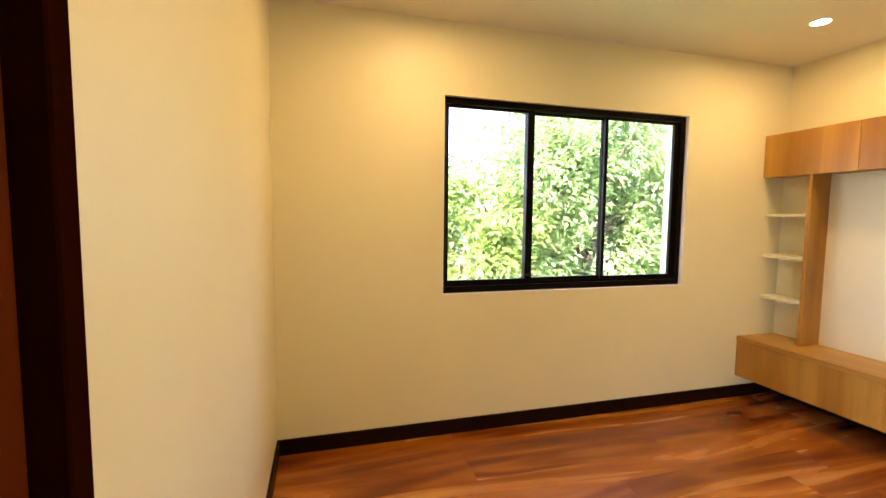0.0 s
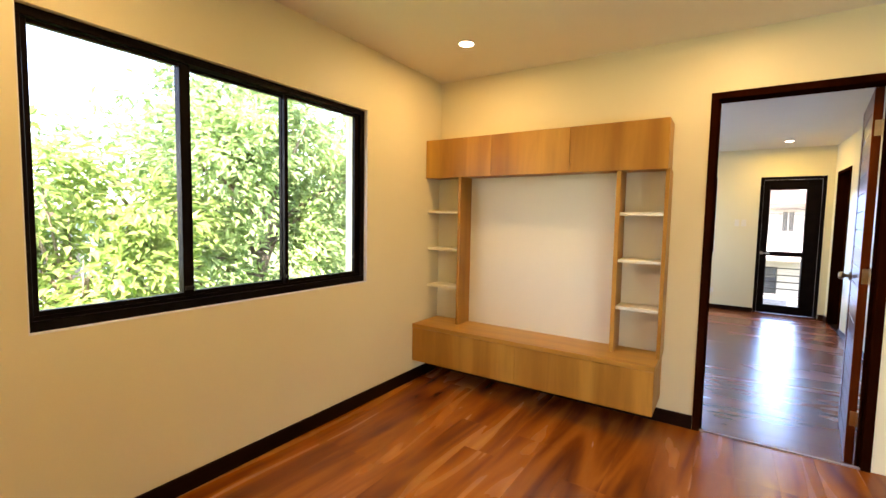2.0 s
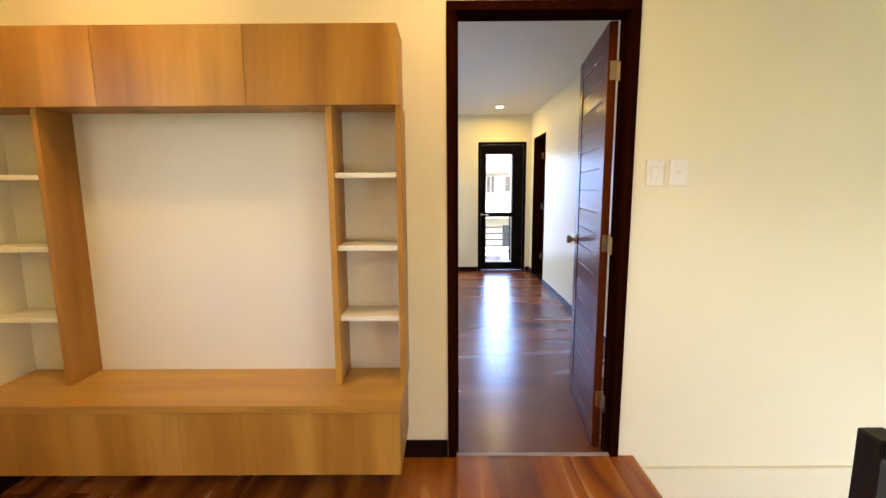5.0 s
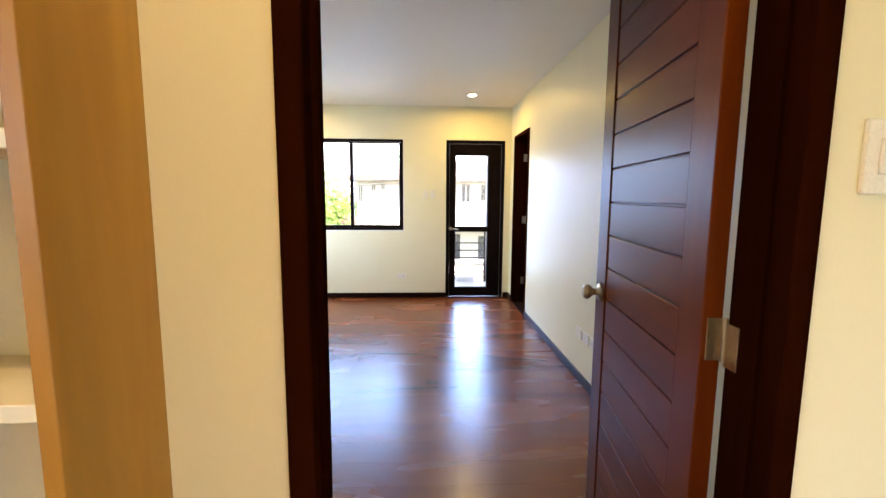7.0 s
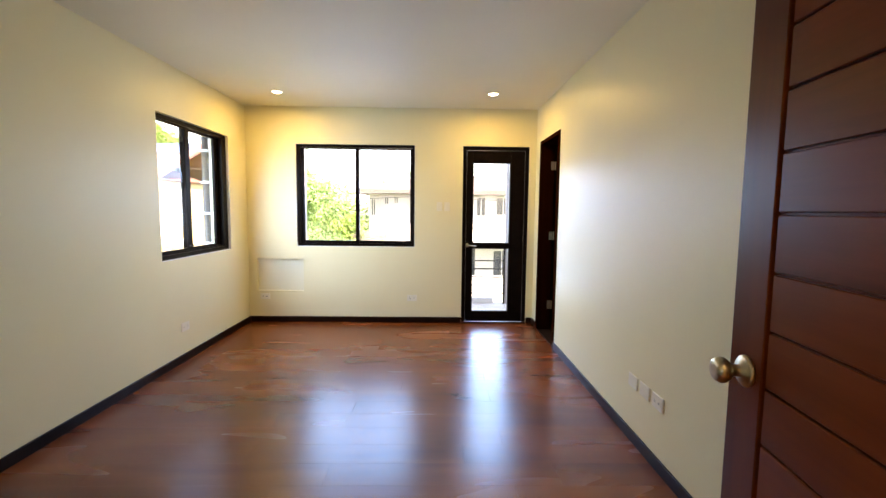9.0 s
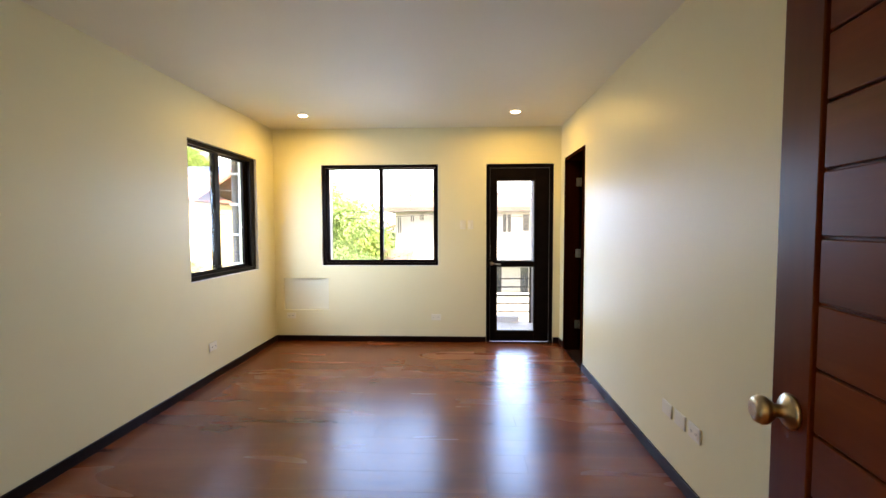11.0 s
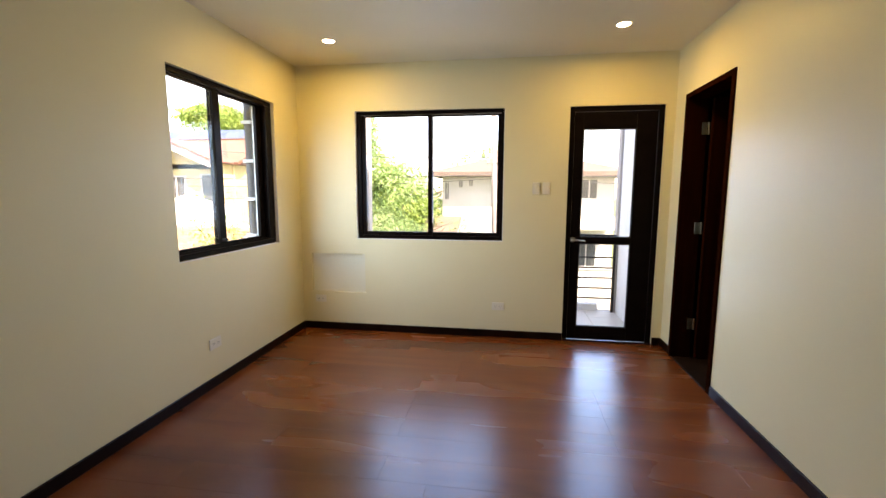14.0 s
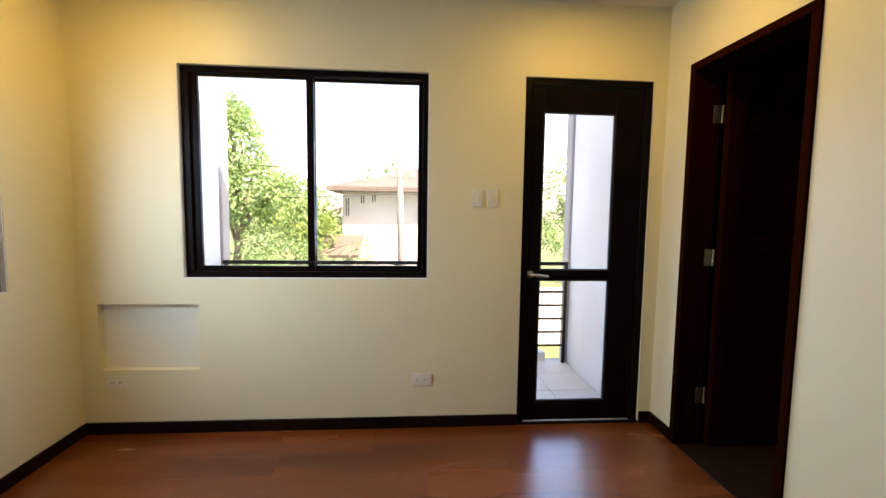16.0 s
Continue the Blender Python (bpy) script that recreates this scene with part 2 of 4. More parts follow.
def leafy(name, dark, light):
    m, nt, b = mat(name, 0.6)
    b.inputs["Specular IOR Level"].default_value = 0.15
    g = nt.nodes.new("ShaderNodeNewGeometry")
    v = coords(nt)
    a = ramp(nt, g.outputs["Random Per Island"], [(0.0, dark), (1.0, light)])
    c = ramp(nt, noise_of(nt, v, 0.9, 3), [(0.35, (0.62, 0.66, 0.6)), (0.65, (1.2, 1.2, 1.1))])
    col = mix(nt, a, c, 1.0, "MULTIPLY")
    nt.links.new(col, b.inputs["Base Color"])
    t = nt.nodes.new("ShaderNodeBsdfTranslucent")
    nt.links.new(col, t.inputs["Color"])
    s = nt.nodes.new("ShaderNodeMixShader")
    s.inputs[0].default_value = 0.5
    nt.links.new(b.outputs[0], s.inputs[1])
    nt.links.new(t.outputs[0], s.inputs[2])
    nt.links.new(s.outputs[0], nt.nodes["Material Output"].inputs["Surface"])
    return m


for dark_finish, level in ((ALU, 0.05), (STEEL, 0.22), (BASEBOARD, 0.12), (MAHOGANY, 0.0), (MAHOGANY_X, 0.08), (MAHOGANY_Z, 0.08), (PAINT, 0.3), (SOLAR, 0.1), (UNDERLAY_AND_SHADE, 0.0), (SHADE_LINING, 0.1)):
    dull(dark_finish, level)

LEAF_A = leafy("mango_leaf", (0.20, 0.32, 0.13), (0.42, 0.54, 0.27))
LEAF_B = leafy("pale_leaf", (0.15, 0.25, 0.11), (0.34, 0.46, 0.22))
LEAF_C = leafy("yellow_green_leaf", (0.16, 0.27, 0.07), (0.38, 0.48, 0.16))


def glass_mat():
    m, nt, b = mat("clear_glass", 0.0)
    g = nt.nodes.new("ShaderNodeBsdfGlossy")
    g.inputs["Roughness"].default_value = 0.02
    t = nt.nodes.new("ShaderNodeBsdfTransparent")
    t.inputs["Color"].default_value = (0.93, 0.96, 0.95, 1)
    w = nt.nodes.new("ShaderNodeLayerWeight")
    w.inputs["Blend"].default_value = 0.5
    f = nt.nodes.new("ShaderNodeMath")
    f.operation = "POWER"
    f.inputs[1].default_value = 4.0
    nt.links.new(w.outputs["Facing"], f.inputs[0])
    h = nt.nodes.new("ShaderNodeMath")
    h.operation = "MULTIPLY_ADD"
    h.inputs[1].default_value, h.inputs[2].default_value = 0.5, 0.03
    nt.links.new(f.outputs[0], h.inputs[0])
    s = nt.nodes.new("ShaderNodeMixShader")
    nt.links.new(h.outputs[0], s.inputs[0])
    nt.links.new(t.outputs[0], s.inputs[1])
    nt.links.new(g.outputs[0], s.inputs[2])
    nt.links.new(s.outputs[0], nt.nodes["Material Output"].inputs["Surface"])
    return m


GLASS = glass_mat()


def glow(name, colour, strength):
    m, nt, b = mat(name, 0.5)
    b.inputs["Base Color"].default_value = (0.9, 0.85, 0.7, 1)
    b.inputs["Emission Color"].default_value = (*colour, 1)
    b.inputs["Emission Strength"].default_value = strength
    return m


LAMP_GLOW = glow("lamp_diffuser", (1.0, 0.88, 0.62), 6.0)
LAMP_RING = speckled("white_lamp_ring", (0.80, 0.78, 0.72), (0.84, 0.82, 0.77), 20, 150, 0.4, 0.01)


# ---- mesh helpers ----
def box(bm, x0, x1, y0, y1, z0, z1, bevel=0.0, seg=1):
    """Adds a box between the given planes, with bevelled edges if asked."""
    r = bmesh.ops.create_cube(bm, size=1.0)["verts"]
    for v in r:
        v.co = Vector(((x0 + x1) / 2 + v.co.x * (x1 - x0), (y0 + y1) / 2 + v.co.y * (y1 - y0), (z0 + z1) / 2 + v.co.z * (z1 - z0)))
    if bevel:
        edges = list({e for v in r for e in v.link_edges})
        bmesh.ops.bevel(bm, geom=edges, offset=bevel, segments=seg, affect="EDGES", profile=0.5)
    return bm


def boxed(*args, **kw):
    return box(bmesh.new(), *args, **kw)


def rod(bm, a, b, r, n=10, r2=None):
    """Adds a round bar from a to b, tapering to r2."""
    a, b = Vector(a), Vector(b)
    d = b - a
    m = Matrix.Translation((a + b) / 2) @ d.to_track_quat("Z", "Y").to_matrix().to_4x4()
    bmesh.ops.create_cone(bm, cap_ends=True, segments=n, radius1=r, radius2=r if r2 is None else r2, depth=d.length, matrix=m)
    return bm


def beam(bm, a, b, w, h, bevel=0.004):
    """Adds a straight square bar from a to b, w wide and h high."""
    a, b = Vector(a), Vector(b)
    d = b - a
    side = d.cross(Vector((0, 0, 1)))
    side = side.normalized() if side.length > 1e-6 else Vector((1, 0, 0))
    up = side.cross(d).normalized()
    m = Matrix((( *side, 0), (*d.normalized(), 0), (*up, 0), (0, 0, 0, 1))).transposed()
    m.translation = (a + b) / 2
    t = bmesh.new()
    box(t, -w / 2, w / 2, -d.length / 2, d.length / 2, -h / 2, h / 2, bevel)
    bmesh.ops.transform(t, matrix=m, verts=t.verts)
    me = bpy.data.meshes.new("tmp")
    t.to_mesh(me)
    t.free()
    bm.from_mesh(me)
    bpy.data.meshes.remove(me)
    return bm


def lathe(bm, profile, m, n=24):
    """Adds a turned body: (radius, height) pairs about z, placed by the matrix m."""
    rings = []
    for r, h in profile:
        rings.append([bm.verts.new(m @ Vector((r * math.cos(2 * math.pi * k / n), r * math.sin(2 * math.pi * k / n), h))) for k in range(n)])
    for p, q in zip(rings, rings[1:]):
        for k in range(n):
            bm.faces.new((p[k], p[(k + 1) % n], q[(k + 1) % n], q[k]))
    bm.faces.new(list(reversed(rings[0])))
    bm.faces.new(rings[-1])
    return bm


def obj(name, bm, material, smooth=False):
    me = bpy.data.meshes.new(name)
    bmesh.ops.recalc_face_normals(bm, faces=bm.faces)
    bm.to_mesh(me)
    bm.free()
    me.materials.append(material)
    if smooth:
        for p in me.polygons:
            p.use_smooth = True
    return new(name, me)


def part(name, bm, material, parent, label="", smooth=False):
    ob = obj(name, bm, material, smooth)
    ob.parent = parent
    if label:
        ob["label"] = label
    return ob


def thing(name, label, category, at=(0, 0, 0), group="", kind=""):
    ob = new(name)
    ob.matrix_basis = pose(*at) if not isinstance(at, Matrix) else at
    return tagged(ob, label, category, group, kind)


def wall(name, axis, near, far, a0, a1, z0, z1, holes, material, label):
    """A wall with openings that go through it. axis 'x': it runs along x, near and far are its y planes; 'y' the other way round."""
    us = sorted({a0, a1, *(h[0] for h in holes), *(h[1] for h in holes)})
    zs = sorted({z0, z1, *(h[2] for h in holes), *(h[3] for h in holes)})
    us = [u for u in us if a0 <= u <= a1]
    zs = [z for z in zs if z0 <= z <= z1]
    nu, nz = len(us) - 1, len(zs) - 1

    def solid(i, k):
        if not (0 <= i < nu and 0 <= k < nz):
            return False
        u, z = (us[i] + us[i + 1]) / 2, (zs[k] + zs[k + 1]) / 2
        return not any(h[0] < u < h[1] and h[2] < z < h[3] for h in holes)

    bm = bmesh.new()
    seen = {}

    def vert(u, d, z):
        key = (round(u, 5), round(d, 5), round(z, 5))
        if key not in seen:
            seen[key] = bm.verts.new((u, d, z) if axis == "x" else (d, u, z))
        return seen[key]

    for i in range(nu):
        for k in range(nz):
            if not solid(i, k):
                continue
            u, v, p, q = us[i], us[i + 1], zs[k], zs[k + 1]
            for d in (near, far):
                bm.faces.new([vert(u, d, p), vert(v, d, p), vert(v, d, q), vert(u, d, q)])
            for e, di in ((u, -1), (v, 1)):
                if not solid(i + di, k):
                    bm.faces.new([vert(e, near, p), vert(e, far, p), vert(e, far, q), vert(e, near, q)])
            for e, dk in ((p, -1), (q, 1)):
                if not solid(i, k + dk):
                    bm.faces.new([vert(u, near, e), vert(v, near, e), vert(v, far, e), vert(u, far, e)])
    return tagged(obj(name, bm, material), label, "wall", kind="structure")


# ---- the shell ----
YN, YS2, XE = 3.305, -0.166, 9.262        # bedroom: window wall, plain side wall, balcony wall
XT, XT2, XW = 4.005, 4.118, 0.262          # dividing wall, both faces; end wall of the landing
W1 = (1.240, 3.064, 0.896, 2.113)
W2 = (7.601, 8.832, 0.886, 2.119)
W3 = (1.291, 2.720, 0.888, 2.113)
D3 = (-0.084, 0.716, -0.045, 2.110)
D1 = (0.418, 1.248, -0.061, 2.165)
W4 = (-2.4, -0.4, -0.6, 1.5)
D4 = (8.275, 9.012, -0.2, 2.116)
LOW = -3.2
FB = -0.045                                # bedroom floor, a little below the landing

wall("wall_north", "x", YN, 3.50, 0.16, 9.42, LOW, 2.90, [W1, W2], PAINT, "cream painted window wall of both rooms")
wall("wall_north_outside", "x", 3.502, 3.52, 0.14, 9.44, LOW, 2.90, [W1, W2], FACADE, "white painted outer face of the house")
wall("wall_east", "y", XE, 9.31, -1.9, YN, -0.2, 2.90, [W3, D3, (2.643, 3.205, 0.342, 0.736)], PAINT, "cream painted balcony wall with a shallow niche")
wall("wall_east_outside", "y", 9.31, 9.42, -1.9, YN, LOW, 2.90, [W3, D3], FACADE, "white painted wall beside the balcony")
wall("wall_divider", "y", XT, XT2, -2.75, YN, -0.061, CEIL, [D1], PAINT, "cream painted wall between landing and bedroom")
wall("wall_stair_beam", "y", XT - 0.022, XT2, -2.75, 0.31, LOW, -0.062, [], PAINT, "cream lower stairwell wall with a small ledge")
wall("wall_bedroom_side", "x", YS2 - 0.14, YS2, XT2, XE, -0.2, CEIL, [D4], PAINT, "cream painted plain bedroom wall")
wall("wall_landing_end", "y", 0.16, XW, -2.75, YN, LOW, CEIL, [(0.44, 1.245, 0.0, 2.15), W4], PAINT, "cream painted end wall of the landing")
wall("wall_stairwell", "x", -2.9, -2.75, 0.16, XT2, LOW, CEIL, [], PAINT, "cream painted wall closing the stairwell")
wall("wall_bathroom_back", "x", -2.0, -1.9, XT2, 9.42, -0.2, CEIL, [], PAINT, "plain wall closing the unlit side room")
wall("wall_bathroom_side", "y", 7.4, 7.5, -1.9, YS2 - 0.14, -0.2, CEIL, [], PAINT, "plain partition of the unlit side room")
tagged(obj("ceiling", boxed(0.14, 9.262, -2.75, 3.305, CEIL, CEIL + 0.12), CEILING), "flat white painted ceiling", "ceiling", kind="structure")
tagged(obj("roof_slab", boxed(-0.1, 9.62, -3.1, 3.72, 2.90, 3.05, 0.01), CONCRETE), "flat concrete roof slab of the house", "roof", kind="structure")
tagged(obj("floor_stairwell", boxed(0.16, XT, -2.75, 3.3, LOW - 0.1, LOW), CONCRETE), "bare floor at the foot of the stairs", "floor", kind="structure")
# Sheet added behind the landing door; its near-black stands in for unlit depth.
tagged(obj("wall_landing_end_backing", boxed(0.06, 0.150, 0.3, 1.5, 0.0, 2.3), DARKHOLE), "dark sheet added in place of the unlit space behind the landing door", "wall", kind="structure")

tagged(obj("wall_niche_back", boxed(9.303, 9.309, 2.643, 3.205, 0.342, 0.736), NICHE_PLASTER), "pale plastered back of the shallow wall niche", "wall", kind="structure")

# ---- skirting ----
def skirting(x0, x1, y0, y1, h=0.092, foot=0.0, label="dark brown wooden skirting board"):
    tagged(obj("baseboard", boxed(x0, x1, y0, y1, foot, h, 0.003), BASEBOARD), label, "baseboard", kind="structure")


skirting(XW, XT, YN - 0.014, YN)
skirting(XT - 0.014, XT, 1.268, YN - 0.014)
skirting(XW, XW + 0.014, 1.288, YN - 0.014)
skirting(XT2, XE, YN - 0.014, YN, 0.027, FB)
skirting(XE - 0.014, XE, 0.718, YN - 0.014, 0.027, FB)
skirting(XE - 0.014, XE, YS2 + 0.014, -0.086, 0.027, FB)
skirting(9.038, XE, YS2, YS2 + 0.014, 0.027, FB)
skirting(XT2, 8.240, YS2, YS2 + 0.014, 0.027, FB)
skirting(XT2, XT2 + 0.014, 1.268, YN - 0.014, 0.027, FB)
skirting(XT2, XT2 + 0.014, YS2 + 0.014, 0.398, 0.027, FB)


# ---- windows ----
def window(name, at, width, height, bars, label, outer, sill):
    """A sliding window: at is its lower near corner's pose, u runs along local x, depth along local y. bars: local x ranges of the uprights."""
    win = thing(name, label, "window", at, kind="structure")
    d0, d1 = 0.030, 0.112
    top = height - outer
    fr = bmesh.new()
    box(fr, 0, width, d0, d1, 0, sill * 0.55, 0.003)
    box(fr, 0, width, d0, d1, top + outer * 0.35, height, 0.003)
    box(fr, 0, bars[0][1] * 0.55, d0, d1, sill * 0.55, top + outer * 0.35, 0.003)
    box(fr, width - (width - bars[-1][0]) * 0.55, width, d0, d1, sill * 0.55, top + outer * 0.35, 0.003)
    part("window_frame", fr, ALU, win)
    tr = bmesh.new()
    box(tr, 0.02, width - 0.02, d0 + 0.038, d0 + 0.042, sill * 0.55, sill * 0.8, 0.001)
    box(tr, 0.02, width - 0.02, d0 + 0.014, d0 + 0.018, sill * 0.55, sill * 0.75, 0.001)
    part("slide_track", tr, ALU, win)
    bead = bmesh.new()
    box(bead, 0.0, width, 0.003, d0, 0.0, 0.005)
    box(bead, 0.0, 0.005, 0.003, d0, 0.005, height)
    box(bead, width - 0.005, width, 0.003, d0, 0.005, height)
    part("sealant_bead", bead, PAINT_WHITE, win, "white sealant bead round the frame")
    n = len(bars) - 1
    for i in range(n):
        depth = d0 + (0.018 if i % 2 == 0 else 0.048)
        a = bars[i][0] + (bars[i][1] - bars[i][0]) * (0.45 if i == 0 else 0.06)
        b = bars[i + 1][1] - (bars[i + 1][1] - bars[i + 1][0]) * (0.45 if i == n - 1 else 0.06)
        l, r = bars[i][1], bars[i + 1][0]
        sash = bmesh.new()
        box(sash, a, l, depth, depth + 0.026, sill * 0.6, top + outer * 0.3, 0.002)
        box(sash, r, b, depth, depth + 0.026, sill * 0.6, top + outer * 0.3, 0.002)
        box(sash, l, r, depth, depth + 0.026, sill * 0.6, sill, 0.002)
        box(sash, l, r, depth, depth + 0.026, top, top + outer * 0.3, 0.002)
        s = part("sash", sash, ALU, win)
        p = part("pane", boxed(l - 0.004, r + 0.004, depth + 0.010, depth + 0.015, sill - 0.004, top + 0.004), GLASS, s, "clear glass pane")
        p.visible_shadow = False
        if i:
            k = bmesh.new()
            box(k, bars[i][0] + 0.004, bars[i][1] - 0.004, d0 + 0.006, d0 + 0.018, sill + 0.012, sill + 0.030, 0.003)
            part("latch", k, STEEL, win)
    return win


window("window_1", pose(W1[0], YN, W1[2]), W1[1] - W1[0], W1[3] - W1[2], [(0, 0.046), (0.580, 0.633), (1.163, 1.189), (1.742, W1[1] - W1[0])], "black aluminium sliding window with three panes", 0.056, 0.082)
window("window_2", pose(W2[0], YN, W2[2]), W2[1] - W2[0], W2[3] - W2[2], [(0, 0.045), (0.484, 0.560), (1.065, W2[1] - W2[0])], "black aluminium sliding window with two panes", 0.058, 0.078)
w3w = W3[1] - W3[0]
window("window_3", pose(XE, W3[1], W3[2], 0, 0, -90), w3w, W3[3] - W3[2], [(0, 0.090), (0.705, 0.750), (w3w - 0.063, w3w)], "black aluminium sliding window to the balcony", 0.052, 0.072)

window("window_4", pose(XW, W4[0], W4[2], 0, 0, 90), W4[1] - W4[0], W4[3] - W4[2], [(0, 0.05), (0.975, 1.025), (1.95, 2.0)], "black aluminium stairwell window", 0.05, 0.06)

# ---- glazed balcony door ----
door = thing("door_balcony", "closed dark brown glazed door to the balcony", "door", (XE, D3[1], 0, 0, 0, -90), kind="structure")
dw = D3[1] - D3[0]
fr = bmesh.new()
box(fr, 0, 0.045, 0.016, 0.12, FB, 2.11, 0.003)
box(fr, dw - 0.045, dw, 0.016, 0.12, FB, 2.11, 0.003)
box(fr, 0.045, dw - 0.045, 0.016, 0.12, 2.065, 2.11, 0.003)
part("door_frame", fr, ALU, door)
gl, gr = 0.126, 0.581
st = bmesh.new()
box(st, 0.048, gl, 0.03, 0.075, FB + 0.012, 2.062, 0.003)
box(st, gr, dw - 0.048, 0.03, 0.075, FB + 0.012, 2.062, 0.003)
part("stile", st, ALU, door, "dark painted aluminium stile")
rl = bmesh.new()
box(rl, gl, gr, 0.031, 0.074, 1.916, 2.062, 0.003)
part("top_rail", rl, ALU, door)
part("mid_rail", boxed(gl, gr, 0.029, 0.074, 0.883, 0.941, 0.003), ALU, door)
part("bottom_rail", boxed(gl, gr, 0.031, 0.074, FB + 0.012, 0.090, 0.003), ALU, door)
for z0, z1 in ((0.090, 0.883), (0.941, 1.916)):
    p = part("pane", boxed(gl - 0.004, gr + 0.004, 0.050, 0.056, z0 - 0.003, z1 + 0.003), GLASS, door, "clear glass pane")
    p.visible_shadow = False
    bead = bmesh.new()
    box(bead, gl, gl + 0.010, 0.036, 0.048, z0, z1)
    box(bead, gr - 0.010, gr, 0.036, 0.048, z0, z1)
    box(bead, gl + 0.010, gr - 0.010, 0.036, 0.048, z1 - 0.010, z1)
    box(bead, gl + 0.010, gr - 0.010, 0.036, 0.048, z0, z0 + 0.010)
    part("glazing_bead", bead, RUBBER, door)
hd = bmesh.new()
lathe(hd, [(0.024, 0), (0.024, 0.006), (0.010, 0.008), (0.010, 0.045), (0.006, 0.048)], Matrix.Translation((0.068, 0.03, 0.916)) @ Matrix.Rotation(radians(90), 4, "X"))
beam(hd, (0.065, -0.010, 0.918), (0.175, -0.012, 0.908), 0.018, 0.016, 0.006)
part("door_handle", hd, BRASS, door, "satin metal lever handle", True)
tagged(obj("trim_balcony_sill", boxed(XE - 0.006, XE + 0.016, D3[0], D3[1], FB, FB + 0.012, 0.003), ALU), "dark threshold strip under the balcony door", "threshold", kind="structure")


# ---- panelled doors ----
def door_leaf(parent, w, h, t=0.040, knob=True, knob_z=1.0, upright=MAHOGANY_Z, level=MAHOGANY_X):
    """A leaf with two plain stiles and a field of grooved boards; hinge edge at local x = 0, near face at local y = 0 and the far one at -t."""
    stile = 0.112
    bm = bmesh.new()
    box(bm, 0, stile * 0.93, -t, 0, 0, h, 0.002)
    part("stile", bm, upright, parent)
    part("stile", boxed(w - stile, w, -t, 0, 0, h, 0.002), upright, parent)
    part("rail", boxed(stile * 0.93, w - stile, -t, -0.001, 0, 0.13, 0.002), level, parent)
    part("rail", boxed(stile * 0.93, w - stile, -t, -0.001, h - 0.12, h, 0.002), level, parent)
    part("core", boxed(stile * 0.93, w - stile, -t + 0.008, -0.012, 0.13, h - 0.12), level, parent, "dark recessed panel core")
    n = 17
    step = (h - 0.25) / n
    for i in range(n):
        b = boxed(stile * 0.93 + 0.004, w - stile - 0.008, -t, -0.003, 0.13 + i * step + 0.0025, 0.13 + (i + 1) * step - 0.0025, 0.002)
        part("board", b, level, parent)
    if knob:
        for s in (0, 1):
            m = Matrix.Translation((w - 0.062, -t if s else 0, knob_z)) @ Matrix.Rotation(radians(90 if s else -90), 4, "X")
            k = bmesh.new()
            lathe(k, [(0.033, 0), (0.033, 0.004), (0.028, 0.009), (0.013, 0.012), (0.012, 0.028), (0.019, 0.034), (0.0265, 0.044), (0.027, 0.052), (0.0225, 0.061), (0.016, 0.0645), (0.008, 0.0635)], m, 28)
            part("door_knob", k, BRASS, parent, "round satin metal knob", True)


def hinge(parent, z, x=0.0, y=-0.04):
    h = bmesh.new()
    rod(h, (x - 0.005, y - 0.004, z - 0.045), (x - 0.005, y - 0.004, z + 0.045), 0.0062, 12)
    box(h, x - 0.0022, x - 0.0002, y, y + 0.030, z - 0.044, z + 0.044, 0.0005)
    for k in range(3):
        rod(h, (x - 0.0035, y + 0.009 + 0.010 * (k % 2), z - 0.03 + 0.03 * k), (x - 0.002, y + 0.009 + 0.010 * (k % 2), z - 0.03 + 0.03 * k), 0.0035, 8)
    part("hinge", h, BRASS, parent, "satin metal butt hinge")


def jamb_set(name, label, x0, x1, y0, y1, ztop, axis, face0, face1, w=0.042, foot=0.0):
    """A door lining with its casing; the opening runs along axis between u0 and u1."""
    fr = thing(name, label, "door frame", kind="structure")
    u0, u1 = (y0, y1) if axis == "y" else (x0, x1)

    def bar(u, v, d, e, z, k):
        return boxed(d, e, u, v, z, k, 0.003) if axis == "y" else boxed(u, v, d, e, z, k, 0.003)

    part("jamb", bar(u0, u0 + w, face0, face1, foot, ztop - w), MAHOGANY, fr)
    part("jamb", bar(u1 - w, u1, face0, face1, foot, ztop - w), MAHOGANY, fr)
    part("head", bar(u0, u1, face0, face1, ztop - w, ztop), MAHOGANY, fr)
    return fr


fr1 = jamb_set("door_frame_bedroom", "dark brown wooden frame of the bedroom doorway", 0, 0, 0.400, 1.266, 2.182, "y", XT - 0.012, XT2 + 0.012, foot=FB)
for a, b in ((0.442, 0.454), (1.212, 1.224)):
    part("door_stop", boxed(XT + 0.035, XT + 0.068, a, b, FB, 2.139, 0.002), MAHOGANY, fr1)
bedroom_door = thing("door_bedroom", "dark mahogany panelled door standing open against the bedroom wall", "door", (4.142, 0.487, FB + 0.008, 0, 0, -7.5), kind="structure")
door_leaf(bedroom_door, 0.777, 2.180, knob_z=1.053)
for hz in (0.275, 1.115, 1.955):
    hinge(bedroom_door, hz)
for hz in (0.228, 1.068, 1.908):
    pl = boxed(XT2 - 0.022, XT2 + 0.012, 0.4415, 0.4445, hz - 0.044, hz + 0.044, 0.0005)
    for k in range(3):
        rod(pl, (XT2 - 0.012 + 0.010 * (k % 2), 0.4445, hz - 0.03 + 0.03 * k), (XT2 - 0.012 + 0.010 * (k % 2), 0.4458, hz - 0.03 + 0.03 * k), 0.0035, 8)
    part("hinge_plate", pl, BRASS, fr1, "satin metal hinge plate")
